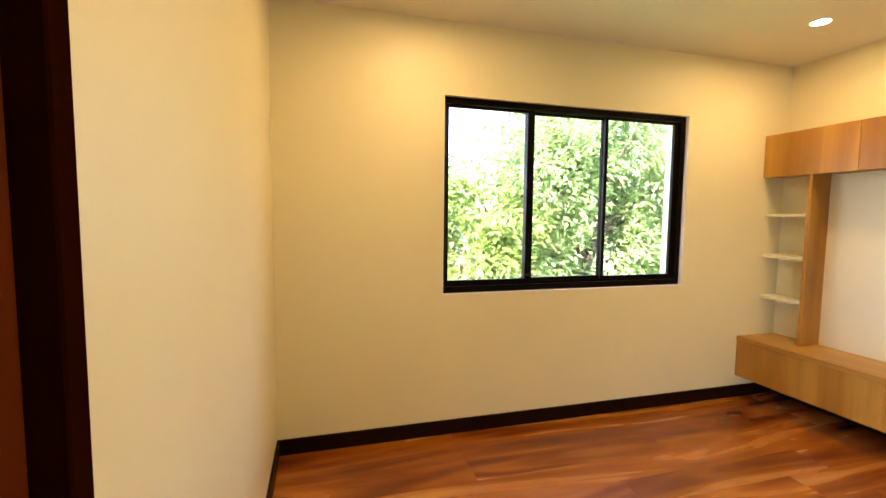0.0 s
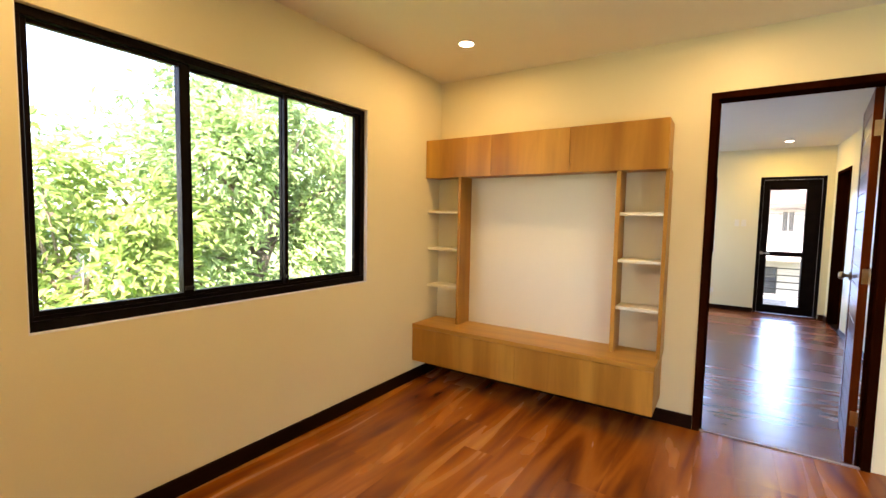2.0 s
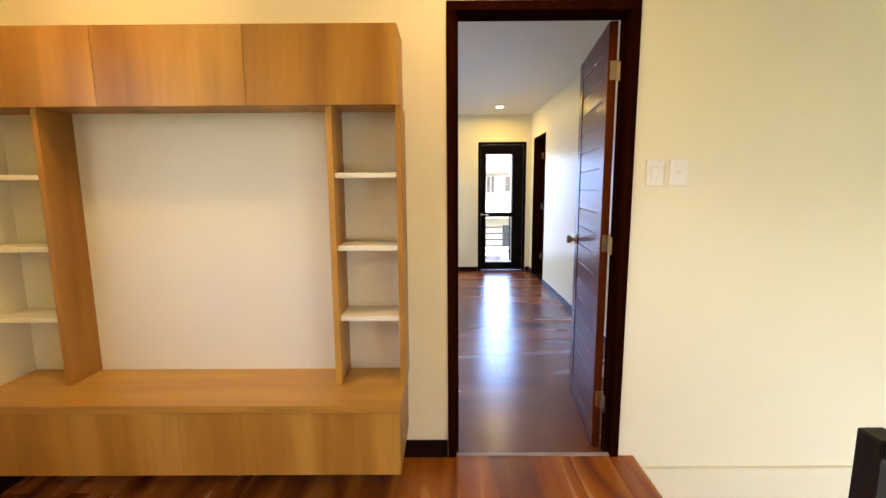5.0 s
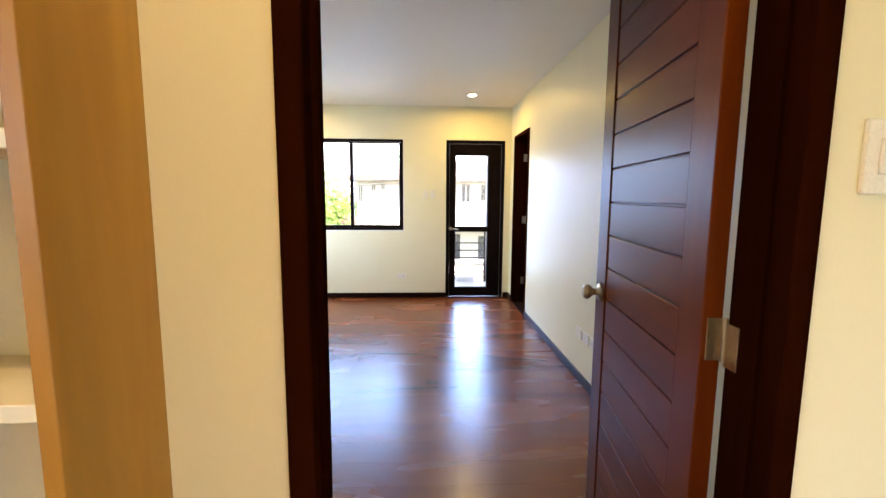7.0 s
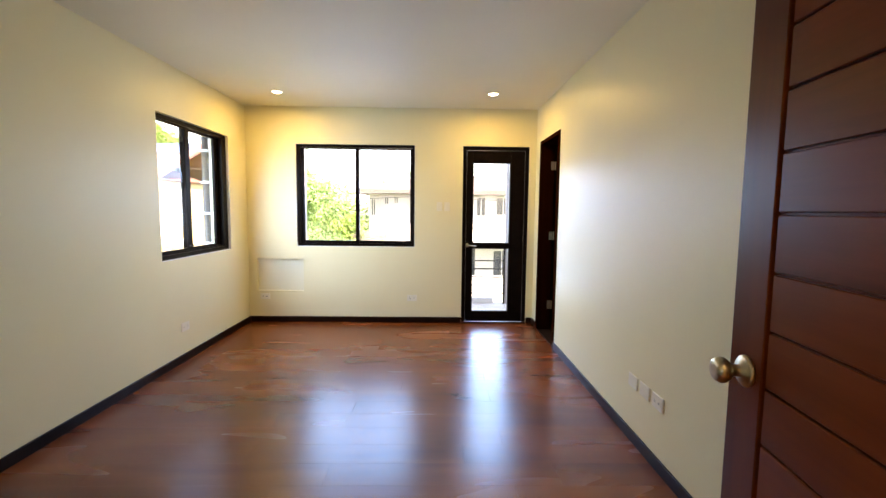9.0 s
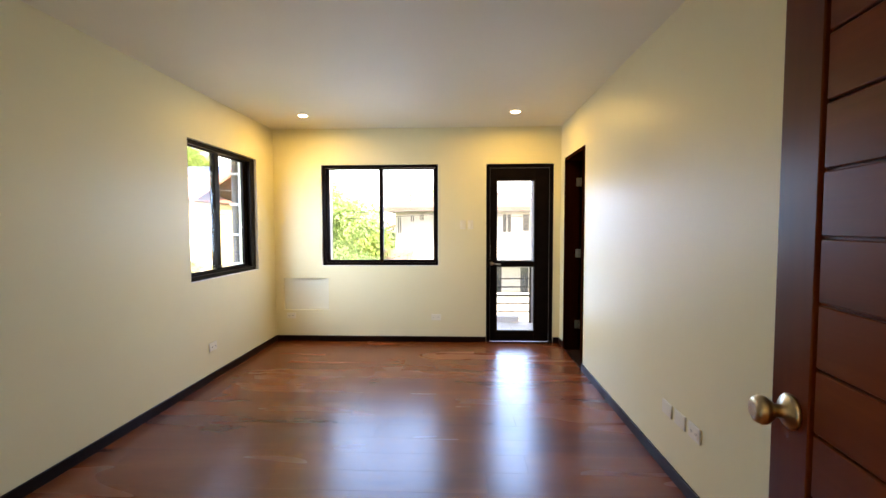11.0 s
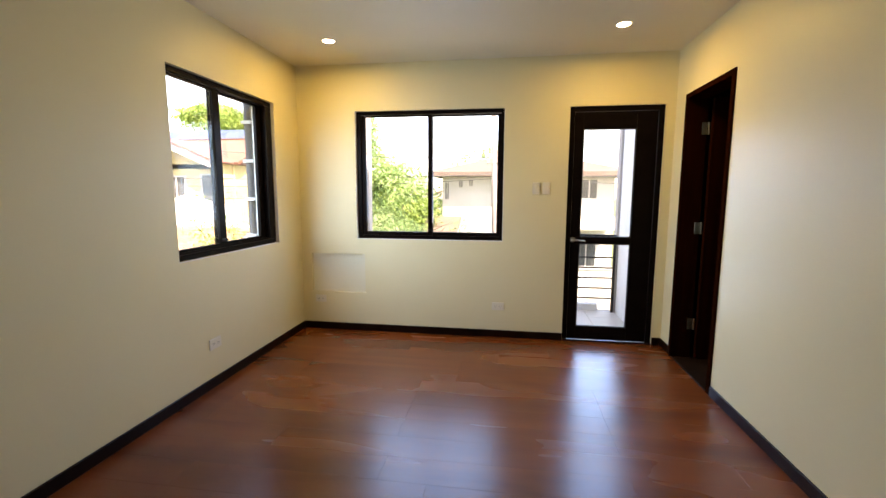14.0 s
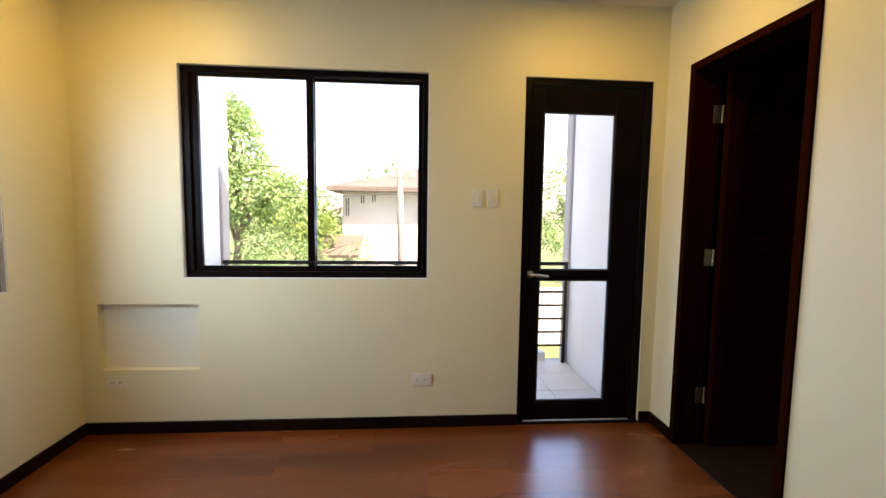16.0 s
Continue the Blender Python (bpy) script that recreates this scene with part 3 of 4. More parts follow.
tagged(obj("trim_threshold", boxed(XT - 0.004, XT + 0.022, 0.442, 1.224, FB, 0.006, 0.002), TRIM_METAL), "pale strip where the two floors meet", "threshold", kind="structure")

fr4 = jamb_set("door_frame_bathroom", "dark brown wooden frame of the side doorway", 8.253, 9.033, 0, 0, 2.136, "x", YS2 - 0.152, YS2 + 0.012, foot=FB)
side_door = thing("door_bathroom", "mahogany panelled door open into an unlit room, darkened for its shade", "door", (8.985, -0.34, FB + 0.008, 0, 0, -90), kind="structure")
# This leaf takes a darker mahogany, which carries the shade it stands in.
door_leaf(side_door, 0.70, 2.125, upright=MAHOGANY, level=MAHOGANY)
for hz in (0.25, 1.06, 1.86):
    pl = boxed(8.985, 8.992, -0.314, -0.276, hz - 0.048, hz + 0.048, 0.0005)
    rod(pl, (8.982, -0.324, hz - 0.048), (8.982, -0.324, hz + 0.048), 0.007, 10)
    part("hinge_plate", pl, BRASS, fr4, "satin metal hinge plate")
tagged(obj("trim_threshold_side", boxed(8.297, 8.990, YS2 - 0.006, YS2 + 0.006, FB, FB + 0.004, 0.001), BASEBOARD), "dark strip at the side doorway", "threshold", kind="structure")
# The floor's colour is made near-black for the shade in this room.
tagged(obj("floor_bathroom", boxed(7.5, 9.262, -1.9, YS2, -0.20, FB - 0.002), UNDERLAY_AND_SHADE), "side room floor with the unlit room's shade in its colour", "floor", kind="structure")

# Sheets added before the side room's walls, with its shade as their colour.
tagged(obj("wall_bathroom_east_shade", boxed(9.246, 9.256, -1.88, YS2 - 0.16, FB, 2.54), SHADE_LINING), "added near-black lining in place of the unlit side room's shade", "wall", kind="structure")
tagged(obj("wall_bathroom_south_shade", boxed(7.52, 9.244, -1.88, -1.86, FB, 2.54), SHADE_LINING), "added near-black lining in place of the unlit side room's shade", "wall", kind="structure")

fr5 = jamb_set("door_frame_landing", "dark brown wooden frame of the landing door", 0, 0, 0.416, 1.286, 2.174, "y", 0.155, XW + 0.012)
landing_door = thing("door_landing", "dark mahogany panelled door, closed, at the landing", "door", (0.20, 0.462, 0.006, 0, 0, 90), kind="structure")
door_leaf(landing_door, 0.778, 2.12, knob=False)

# ---- television wall unit ----
unit = thing("tv_cabinet", "light oak laminate wall unit with white side shelves", "cabinet")
XU, XS, XB, XP = 3.778, 3.822, 3.618, 3.984
YR = 1.466
body = bmesh.new()
box(body, XU + 0.020, XT, YR, YR + 0.016, 1.702, 2.014, 0.001)
box(body, XU + 0.020, XT, YR + 0.016, YN, 1.998, 2.014, 0.001)
box(body, XU + 0.020, XT, YR + 0.016, YN, 1.706, 1.722, 0.001)
part("upper_box", body, OAK_Z, unit)
ys = [YR, 2.085, 2.695, YN]
for a, b in zip(ys, ys[1:]):
    part("cabinet_door", boxed(XU, XU + 0.018, a + 0.0010, b - 0.0010, 1.700, 2.014, 0.0012), OAK_Z, unit)
base = bmesh.new()
box(base, XB + 0.020, XT, YR, YR + 0.016, 0.172, 0.452, 0.001)
box(base, XB + 0.020, XT, YR + 0.016, YN, 0.172, 0.188, 0.001)
box(base, XB + 0.020, XB + 0.036, YR + 0.016, YN, 0.188, 0.452)
part("lower_box", base, OAK_Z, unit)
part("cabinet_top", boxed(XB - 0.004, XT, YR - 0.003, YN, 0.452, 0.484, 0.0015), OAK_Y, unit)
ys = [YR, 2.38, YN]
for a, b in zip(ys, ys[1:]):
    part("drawer_front", boxed(XB, XB + 0.018, a + 0.0006, b - 0.0006, 0.172, 0.449, 0.0012), OAK_Z, unit)
for a, b, d in ((1.458, 1.481, XS - 0.018), (1.745, 1.772, XS - 0.018), (2.972, 2.998, XS - 0.018)):
    part("upright", boxed(d, XT, a, b, 0.484, 1.706, 0.001), OAK_Z, unit)
part("back_board", boxed(XP, XP + 0.018, 1.772, 2.972, 0.484, 1.706), WHITEBOARD, unit, "white laminate board behind the television place")
for a, b in ((1.481, 1.745), (2.998, YN)):
    part("back_board", boxed(XT - 0.016, XT - 0.001, a, b, 0.484, 1.706), WHITEBOARD, unit, "white laminate back of the open shelves")
    for z in (0.775, 1.093, 1.407):
        part("shelf", boxed(XS, XT - 0.016, a, b, z, z + 0.022, 0.0012), WHITEBOARD, unit, "white shelf board")


# ---- stairs and railing ----
stairs = thing("stairs", "brown wooden stairs going down beside the cream wall", "stairs", kind="structure")
RUN, RISE = 0.325, 0.205
for i in range(9):
    y1 = 0.325 - RUN * i
    z = -0.045 - RISE * (i + 1)
    part("tread", boxed(2.70, XT - 0.024, y1 - RUN - 0.02, y1, z - 0.03, z, 0.004), FLOOR_X, stairs, "brown wooden tread")
    part("riser", boxed(2.72, XT - 0.024, y1 - 0.012, y1, z, z + RISE - 0.03 + (0.045 if i == 0 else 0)), PAINT_WHITE, stairs, "white painted riser")
    part("stringer", boxed(2.66, 2.698, y1 - RUN, y1, z - 0.25, z + 0.02), PAINT_WHITE, stairs)
tagged(obj("floor_edge", boxed(XW, 2.68, 0.440, 0.452, -0.25, -0.002), PAINT_WHITE), "white edge of the landing floor over the stairwell", "floor edge", kind="structure")

rail = thing("railing", "black painted steel railing round the stairwell", "railing")
PX, PY, PZ = 2.700, 0.468, 0.905
part("post", boxed(PX - 0.025, PX + 0.025, PY - 0.025, PY + 0.025, 0, PZ, 0.003), STEEL, rail)
part("post", boxed(0.345, 0.385, PY - 0.02, PY + 0.02, 0, PZ - 0.02, 0.003), STEEL, rail)
part("post", boxed(1.54, 1.58, PY - 0.02, PY + 0.02, 0, PZ - 0.02, 0.003), STEEL, rail)
heights = [PZ - 0.018, 0.665, 0.548, 0.432, 0.316, 0.20]
SL = 0.68
for i, z in enumerate(heights):
    w = 0.045 if i == 0 else 0.026
    h = 0.036 if i == 0 else 0.026
    part("handrail" if i == 0 else "rail_bar", beam(bmesh.new(), (PX - 0.026, PY, z), (0.32, PY, z), w, h), STEEL, rail)
    b = bmesh.new()
    w2 = 0.040 if i == 0 else 0.026
    beam(b, (PX, PY - 0.026, z), (PX, 0.350, z), w2, h)
    beam(b, (PX, 0.356, z), (PX, 0.356 - 2.2, z - 2.2 * SL), w2, h)
    part("stair_handrail" if i == 0 else "stair_rail_bar", b, STEEL, rail)
part("post", boxed(PX - 0.02, PX + 0.02, -1.66, -1.62, -1.6, -0.45, 0.003), STEEL, rail)


# ---- ceiling downlights ----
def downlight(x, y):
    t = thing("downlight", "round white recessed ceiling downlight, switched on", "ceiling light", (x, y, CEIL), group="ceiling downlights")
    ring = bmesh.new()
    n = 32
    prof = [(0.058, 0.0), (0.057, -0.004), (0.052, -0.006), (0.047, -0.005), (0.045, 0.004)]
    rings = [[ring.verts.new((r * math.cos(2 * math.pi * k / n), r * math.sin(2 * math.pi * k / n), h)) for k in range(n)] for r, h in prof]
    for p, q in zip(rings, rings[1:]):
        for k in range(n):
            ring.faces.new((p[k], p[(k + 1) % n], q[(k + 1) % n], q[k]))
    part("ring", ring, LAMP_RING, t, "", True)
    disc = bmesh.new()
    bmesh.ops.create_cone(disc, cap_ends=True, segments=32, radius1=0.0455, radius2=0.0455, depth=0.003, matrix=Matrix.Translation((0, 0, -0.002)))
    part("diffuser", disc, LAMP_GLOW, t, "glowing warm white diffuser")
    return t


for lx, ly in LAMPS_1 + LAMPS_2:
    downlight(lx, ly)


# ---- switches and sockets ----
def plate(name, label, category, m, w, h, kind, group=""):
    """A wall plate: local x along the wall, local y out of the wall, z up; its middle at the origin."""
    t = thing(name, label, category, m, group)
    part("cover", boxed(-w / 2, w / 2, 0, 0.009, -h / 2, h / 2, 0.003, seg=2), PLASTIC, t)
    if kind == "switch":
        part("rocker", boxed(-0.012, 0.018, 0.009, 0.014, -0.028, 0.030, 0.002), PLASTIC, t)
    elif kind == "dimmer":
        part("inset", boxed(-0.024, 0.024, 0.009, 0.0105, -0.038, 0.038, 0.0005), PLASTIC, t)
        part("rocker", boxed(-0.009, 0.009, 0.0105, 0.016, -0.004, 0.010, 0.002), PLASTIC, t)
    elif kind == "socket":
        part("inset", boxed(-w * 0.36, w * 0.36, 0.009, 0.0105, -h * 0.3, h * 0.3, 0.0005), PLASTIC, t)
        for u in (-w * 0.2, w * 0.2):
            s = bmesh.new()
            for k in (-0.006, 0.006):
                box(s, u + k - 0.001, u + k + 0.001, 0.0105, 0.0112, -0.007, 0.007)
            part("slots", s, DARKHOLE, t)
    return t


ON_TV = lambda y, z: pose(XT, y, z, 0, 0, 90)
ON_E = lambda y, z: pose(XE, y, z, 0, 0, 90)
ON_N = lambda x, z: pose(x, YN, z, 0, 0, 180)
ON_S = lambda x, z: pose(x, YS2, z, 0, 0, 0)
plate("light_switch", "ivory plastic light switch beside the bedroom doorway", "switch", ON_TV(0.298, 1.427), 0.080, 0.120, "switch", "landing switches")
plate("light_switch", "ivory plastic push switch beside the bedroom doorway", "switch", ON_TV(0.190, 1.427), 0.086, 0.120, "dimmer", "landing switches")
plate("light_switch", "ivory light switch beside the balcony door", "switch", ON_E(0.995, 1.386), 0.066, 0.108, "switch", "bedroom switches")
plate("light_switch", "ivory light switch beside the balcony door", "switch", ON_E(0.903, 1.386), 0.066, 0.108, "switch", "bedroom switches")
plate("wall_socket", "ivory double socket under the balcony window", "socket", ON_E(1.322, 0.262), 0.118, 0.076, "socket")
plate("wall_socket", "ivory socket below the shallow wall niche", "socket", ON_E(3.115, 0.272), 0.114, 0.072, "socket")
plate("wall_socket", "ivory double socket on the window wall", "socket", ON_N(7.880, 0.268), 0.122, 0.078, "socket")
for px, kind in ((6.505, "plain"), (6.36, "plain"), (6.215, "socket")):
    plate("wall_plate", "ivory plastic wall plate low on the bedroom wall", "socket", ON_S(px, 0.325), 0.112, 0.078, kind, "low wall plates")

# ---- balcony ----
tagged(obj("floor_balcony", boxed(9.44, 10.56, -0.2, 3.16, -0.25, -0.062), CONCRETE), "concrete balcony slab", "balcony", kind="structure")
bal = thing("floor_balcony_tiles", "pale beige tiles on the balcony", "floor", kind="structure")
tile_mesh = None
for i in range(3):
    for k in range(8):
        if tile_mesh is None:
            t = part("tile", boxed(-0.172, 0.172, -0.172, 0.172, -0.010, 0.010, 0.002), TILE, bal)
            tile_mesh = t.data
        else:
            t = new("tile", tile_mesh)
            t.parent = bal
        t.location = (9.62 + 0.35 * i, 0.145 + 0.35 * k, -0.062)
tagged(obj("floor_balcony_grout", boxed(9.44, 10.50, -0.034, 2.994, -0.0615, -0.060), GROUT), "grey grout between the balcony tiles", "grout", kind="structure")
tagged(obj("wall_balcony_side", boxed(9.44, 10.42, -0.20, -0.035, -3.2, 2.90, 0.004), FACADE), "white painted side wall of the balcony", "wall", kind="structure")
tagged(obj("wall_balcony_far_side", boxed(9.44, 10.42, 2.995, 3.16, -3.2, 2.90, 0.004), FACADE), "white painted far side wall of the balcony", "wall", kind="structure")
tagged(obj("trim_balcony_edge", boxed(10.424, 10.56, -0.22, -0.012, -3.2, 2.90, 0.006), GREYTRIM), "grey pillar at the edge of the balcony", "pillar", kind="structure")
tagged(obj("trim_balcony_far_edge", boxed(10.424, 10.56, 2.972, 3.18, -3.2, 2.90, 0.006), GREYTRIM), "grey pillar at the far edge of the balcony", "pillar", kind="structure")
tagged(obj("balcony_kerb", boxed(10.44, 10.54, 0.16, 2.95, -0.06, 0.03, 0.006), FACADE), "low white kerb along the balcony edge", "kerb", kind="structure")
br = thing("balcony_railing", "black steel balcony railing with level bars", "railing", (10.40, 0, 0))
for y in (0.01, 0.78, 1.52, 2.24, 2.94):
    part("post", boxed(-0.014, 0.014, y - 0.014, y + 0.014, -0.055, 0.85, 0.002), STEEL, br)
for i, z in enumerate((0.855, 0.600, 0.478, 0.356, 0.234, 0.112)):
    r = 0.016 if i == 0 else 0.009
    part("top_rail" if i == 0 else "rail_bar", boxed(-r, r, -0.004, 2.97, z - r, z + r, 0.002), STEEL, br)
pipe = bmesh.new()
rod(pipe, (8.86, 3.575, -3.2), (8.86, 3.575, 2.9), 0.035, 14)
pp = thing("drain_pipe", "grey drain pipe clamped to the outer wall", "pipe")
part("pipe", pipe, PVC, pp, "", True)
for z in (-0.4, 0.95, 1.28, 1.62, 1.96, 2.3):
    part("clamp", boxed(8.815, 8.905, 3.52, 3.618, z - 0.014, z + 0.014, 0.003), FACADE, pp)

# ---- outside ----
tagged(obj("ground", boxed(-400, 400, -400, 400, -3.6, -3.25), GRASS), "grassy ground round the houses", "ground", kind="structure")
tagged(obj("road", boxed(12.5, 18.0, -60, 60, -3.3, -3.19, 0.02), ASPHALT), "grey concrete village road", "road", kind="structure")


def leaf_cloud(name, blobs, count, size, material, parent, seed, droop=0.3, slim=0.42):
    """A crown of single folded leaves, gathered in twigs over the blobs: (x, y, z, rx, ry, rz)."""
    rng = random.Random(seed)
    verts, faces = [], []
    weight = [b[3] * b[4] * b[5] for b in blobs]
    while len(faces) < count * 2:
        x, y, z, rx, ry, rz = rng.choices(blobs, weight)[0]
        d = Vector((rng.gauss(0, 1), rng.gauss(0, 1), rng.gauss(0, 1))).normalized()
        k = rng.uniform(0.35, 1.0) ** 0.5 * (0.86 + 0.28 * noise.noise(Vector((x, y, z)) + d * 1.7))
        c = Vector((x + d.x * rx * k, y + d.y * ry * k, z + d.z * rz * k))
        if noise.noise(c * 0.85 + Vector((seed * 3.1, 0, 0))) < -0.22:
            continue
        out = Vector((d.x, d.y, d.z * 0.4)).normalized()
        for _ in range(7):
            a = (out + Vector((rng.gauss(0, 0.7), rng.gauss(0, 0.7), rng.gauss(0, 0.45) - droop))).normalized()
            p = c + Vector((rng.gauss(0, 1), rng.gauss(0, 1), rng.gauss(0, 1))) * size * 0.7
            L = size * rng.uniform(0.7, 1.25)
            w = a.cross(Vector((rng.gauss(0, 0.4), rng.gauss(0, 0.4), 1))).normalized() * L * slim / 2
            up = w.cross(a).normalized() * L * 0.08
            n = len(verts)
            verts += [p, p + a * L * 0.45 + w + up, p + a * L - up * 2, p + a * L * 0.45 - w + up]
            faces += [(n, n + 1, n + 2), (n, n + 2, n + 3)]
    me = bpy.data.meshes.new(name)
    me.from_pydata([tuple(v) for v in verts], [], faces)
    me.materials.append(material)
    ob = new(name, me)
    ob.parent = parent
    return tagged(ob, kind="stuff")


def tree(label, base, blobs, count, size, material, seed, trunk=0.16, slim=0.42):
    t = thing("tree", label, "tree")
    rng = random.Random(seed)
    bm = bmesh.new()
    p = Vector(base)
    top = Vector((sum(b[0] for b in blobs) / len(blobs), sum(b[1] for b in blobs) / len(blobs), sum(b[2] for b in blobs) / len(blobs)))
    n = 5
    last = p
    for i in range(1, n + 1):
        q = p.lerp(top, i / n) + Vector((rng.gauss(0, 0.08), rng.gauss(0, 0.08), 0))
        rod(bm, last, q, trunk * (1 - 0.13 * (i - 1)), 10, trunk * (1 - 0.13 * i))
        last = q
    part("trunk", bm, BARK, t, "", True)
    for b in blobs:
        for _ in range(3):
            lb = bmesh.new()
            s = p.lerp(top, rng.uniform(0.5, 0.95))
            e = Vector((b[0] + rng.uniform(-0.6, 0.6) * b[3], b[1] + rng.uniform(-0.6, 0.6) * b[4], b[2] + rng.uniform(-0.3, 0.6) * b[5]))
            m = s.lerp(e, 0.5) + Vector((0, 0, 0.15))
            rod(lb, s, m, trunk * 0.35, 8, trunk * 0.22)
            rod(lb, m, e, trunk * 0.22, 8, trunk * 0.07)
            part("limb", lb, BARK, t, "", True)
    leaf_cloud("crown", blobs, count, size, material, t, seed, slim=slim)
    return t


tree("leafy mango tree close to the landing window", (6.2, 9.6, -3.25), [(5.2, 9.0, 2.1, 1.5, 1.4, 1.5), (6.6, 9.4, 3.1, 1.9, 1.5, 1.6), (4.6, 8.8, 0.2, 1.5, 1.3, 1.5), (6.6, 9.0, 0.4, 1.7, 1.3, 1.6), (8.0, 9.4, 1.8, 1.5, 1.4, 1.6)], 15000, 0.20, LEAF_A, 3, 0.2)
tree("pale green tree beyond the landing window", (9.6, 9.8, -3.25), [(9.6, 9.8, 0.6, 1.9, 1.6, 2.0), (10.2, 10.2, 3.0, 1.9, 1.6, 1.5), (11.6, 10.6, 1.4, 1.8, 1.6, 2.2)], 8000, 0.20, LEAF_B, 5, 0.16)
tree("young yellow-green tree below the landing window", (3.2, 8.4, -3.25), [(3.4, 8.2, 0.3, 1.0, 1.0, 1.0), (2.4, 8.6, -0.4, 1.2, 1.0, 1.0), (3.9, 8.3, 1.3, 0.8, 0.8, 0.7), (2.7, 9.3, 1.5, 1.1, 0.9, 1.2), (1.7, 9.4, 0.7, 1.2, 0.9, 1.2)], 6000, 0.20, LEAF_C, 7, 0.1)
tree("tall tree behind the mango tree", (4.6, 13.5, -3.25), [(5.0, 13.0, 1.8, 2.4, 1.6, 2.0), (8.0, 13.5, 3.6, 2.8, 1.8, 2.6), (11.5, 13.8, 3.0, 2.6, 1.8, 2.6), (6.5, 13.2, -0.8, 3.0, 1.6, 1.8)], 11000, 0.25, LEAF_B, 11, 0.22)


# neighbouring houses
def house_window(parent, axis, plane, u0, u1, z0, z1, out):
    """A framed dark window on a house wall; out: +1 or -1 along the wall's normal."""
    def bx(a, b, z, k, d0, d1, bev=0.0):
        lo, hi = sorted((plane + out * d0, plane + out * d1))
        return boxed(a, b, lo, hi, z, k, bev) if axis == "x" else boxed(lo, hi, a, b, z, k, bev)
    w = part("window", bx(u0, u1, z0, z1, 0.004, 0.03), DARKGLASS, parent, "dark glazed window")
    f = bmesh.new()
    for a, b, z, k in ((u0 - 0.06, u0, z0 - 0.06, z1 + 0.06), (u1, u1 + 0.06, z0 - 0.06, z1 + 0.06), (u0, u1, z0 - 0.06, z0), (u0, u1, z1, z1 + 0.06), ((u0 + u1) / 2 - 0.02, (u0 + u1) / 2 + 0.02, z0, z1)):
        lo, hi = sorted((plane, plane + out * 0.06))
        box(f, *((a, b, lo, hi) if axis == "x" else (lo, hi, a, b)), z, k)
    part("frame", f, HOUSE_WHITE, w)
    return w


def gable(parent, x0, xa, x1, za, ze, y0, y1, mat_roof, mat_wall, over=0.35, thick=0.16):
    """A gable front along x: two roof slopes with a pale barge board."""
    for xe, s in ((x0, -1), (x1, 1)):
        bm = bmesh.new()
        beam(bm, (xa, (y0 + y1) / 2 - over, za), (xe, (y0 + y1) / 2 - over, ze), (y1 - y0) + 2 * over, thick * 0.5, 0.01)
        part("roof_slope", bm, mat_roof, parent)
        bb = bmesh.new()
        beam(bb, (xa, y0 - over * 1.5 - 0.06, za - 0.17), (xe, y0 - over * 1.5 - 0.06, ze - 0.17), 0.08, 0.26, 0.01)
        part("barge_board", bb, HOUSE_WHITE, parent, "white barge board")
    g = bmesh.new()
    v = [g.verts.new(p) for p in ((x0 + 0.3, y0, ze - 0.2), (x1 - 0.3, y0, ze - 0.2), (xa, y0, za - 0.2), (x0 + 0.3, y0 + 0.2, ze - 0.2), (x1 - 0.3, y0 + 0.2, ze - 0.2), (xa, y0 + 0.2, za - 0.2))]
    for f in ((0, 1, 2), (5, 4, 3), (0, 3, 4, 1), (1, 4, 5, 2), (2, 5, 3, 0)):
        g.faces.new([v[k] for k in f])
    part("gable_wall", g, mat_wall, parent)


HOME = pose(20.2, 13.55, 0, 0, 0, -90)       # local x runs along the road, local y away from it
h1 = thing("house", "yellow neighbouring house with red gables and solar panels", "house", HOME)
part("wall", boxed(-7.2, 1.8, 0.6, 8.0, -3.25, 2.5, 0.02), HOUSE_YELLOW, h1)
part("front_wall", boxed(-1.75, 1.75, 0.0, 0.58, -3.25, 2.42, 0.02), HOUSE_YELLOW, h1)
part("front_wall", boxed(-6.7, -2.2, 0.45, 0.58, -3.25, 2.68, 0.02), HOUSE_YELLOW, h1)
gable(h1, -1.95, -0.1, 1.95, 3.27, 2.42, 0.0, 4.0, ROOF_RED, HOUSE_YELLOW)
gable(h1, -6.9, -4.45, -2.0, 3.72, 2.72, 0.45, 5.0, ROOF_RED, HOUSE_YELLOW)
part("roof", beam(bmesh.new(), (-2.7, 0.4, 2.44), (-2.7, 4.3, 4.22), 9.6, 0.12, 0.01), ROOF_RED, h1)
part("roof", beam(bmesh.new(), (-2.7, 8.2, 2.44), (-2.7, 4.3, 4.22), 9.6, 0.12, 0.01), ROOF_RED, h1)
for i in range(8):
    x = -6.9 + 1.14 * i
    sp = part("solar_panel", beam(bmesh.new(), (x, 2.9, 3.66), (x, 4.15, 4.23), 1.10, 0.05, 0.006), SOLAR, h1, "blue solar panel")
    part("panel_frame", beam(bmesh.new(), (x, 2.86, 3.66), (x, 2.90, 3.68), 1.12, 0.08, 0.004), ROOF_BROWN, sp)
house_window(h1, "x", 0.0, 0.88, 1.69, 0.89, 1.98, -1)
house_window(h1, "x", 0.0, -0.55, 0.15, 1.10, 1.92, -1)
house_window(h1, "x", 0.45, -2.62, -2.28, 1.55, 2.00, -1)


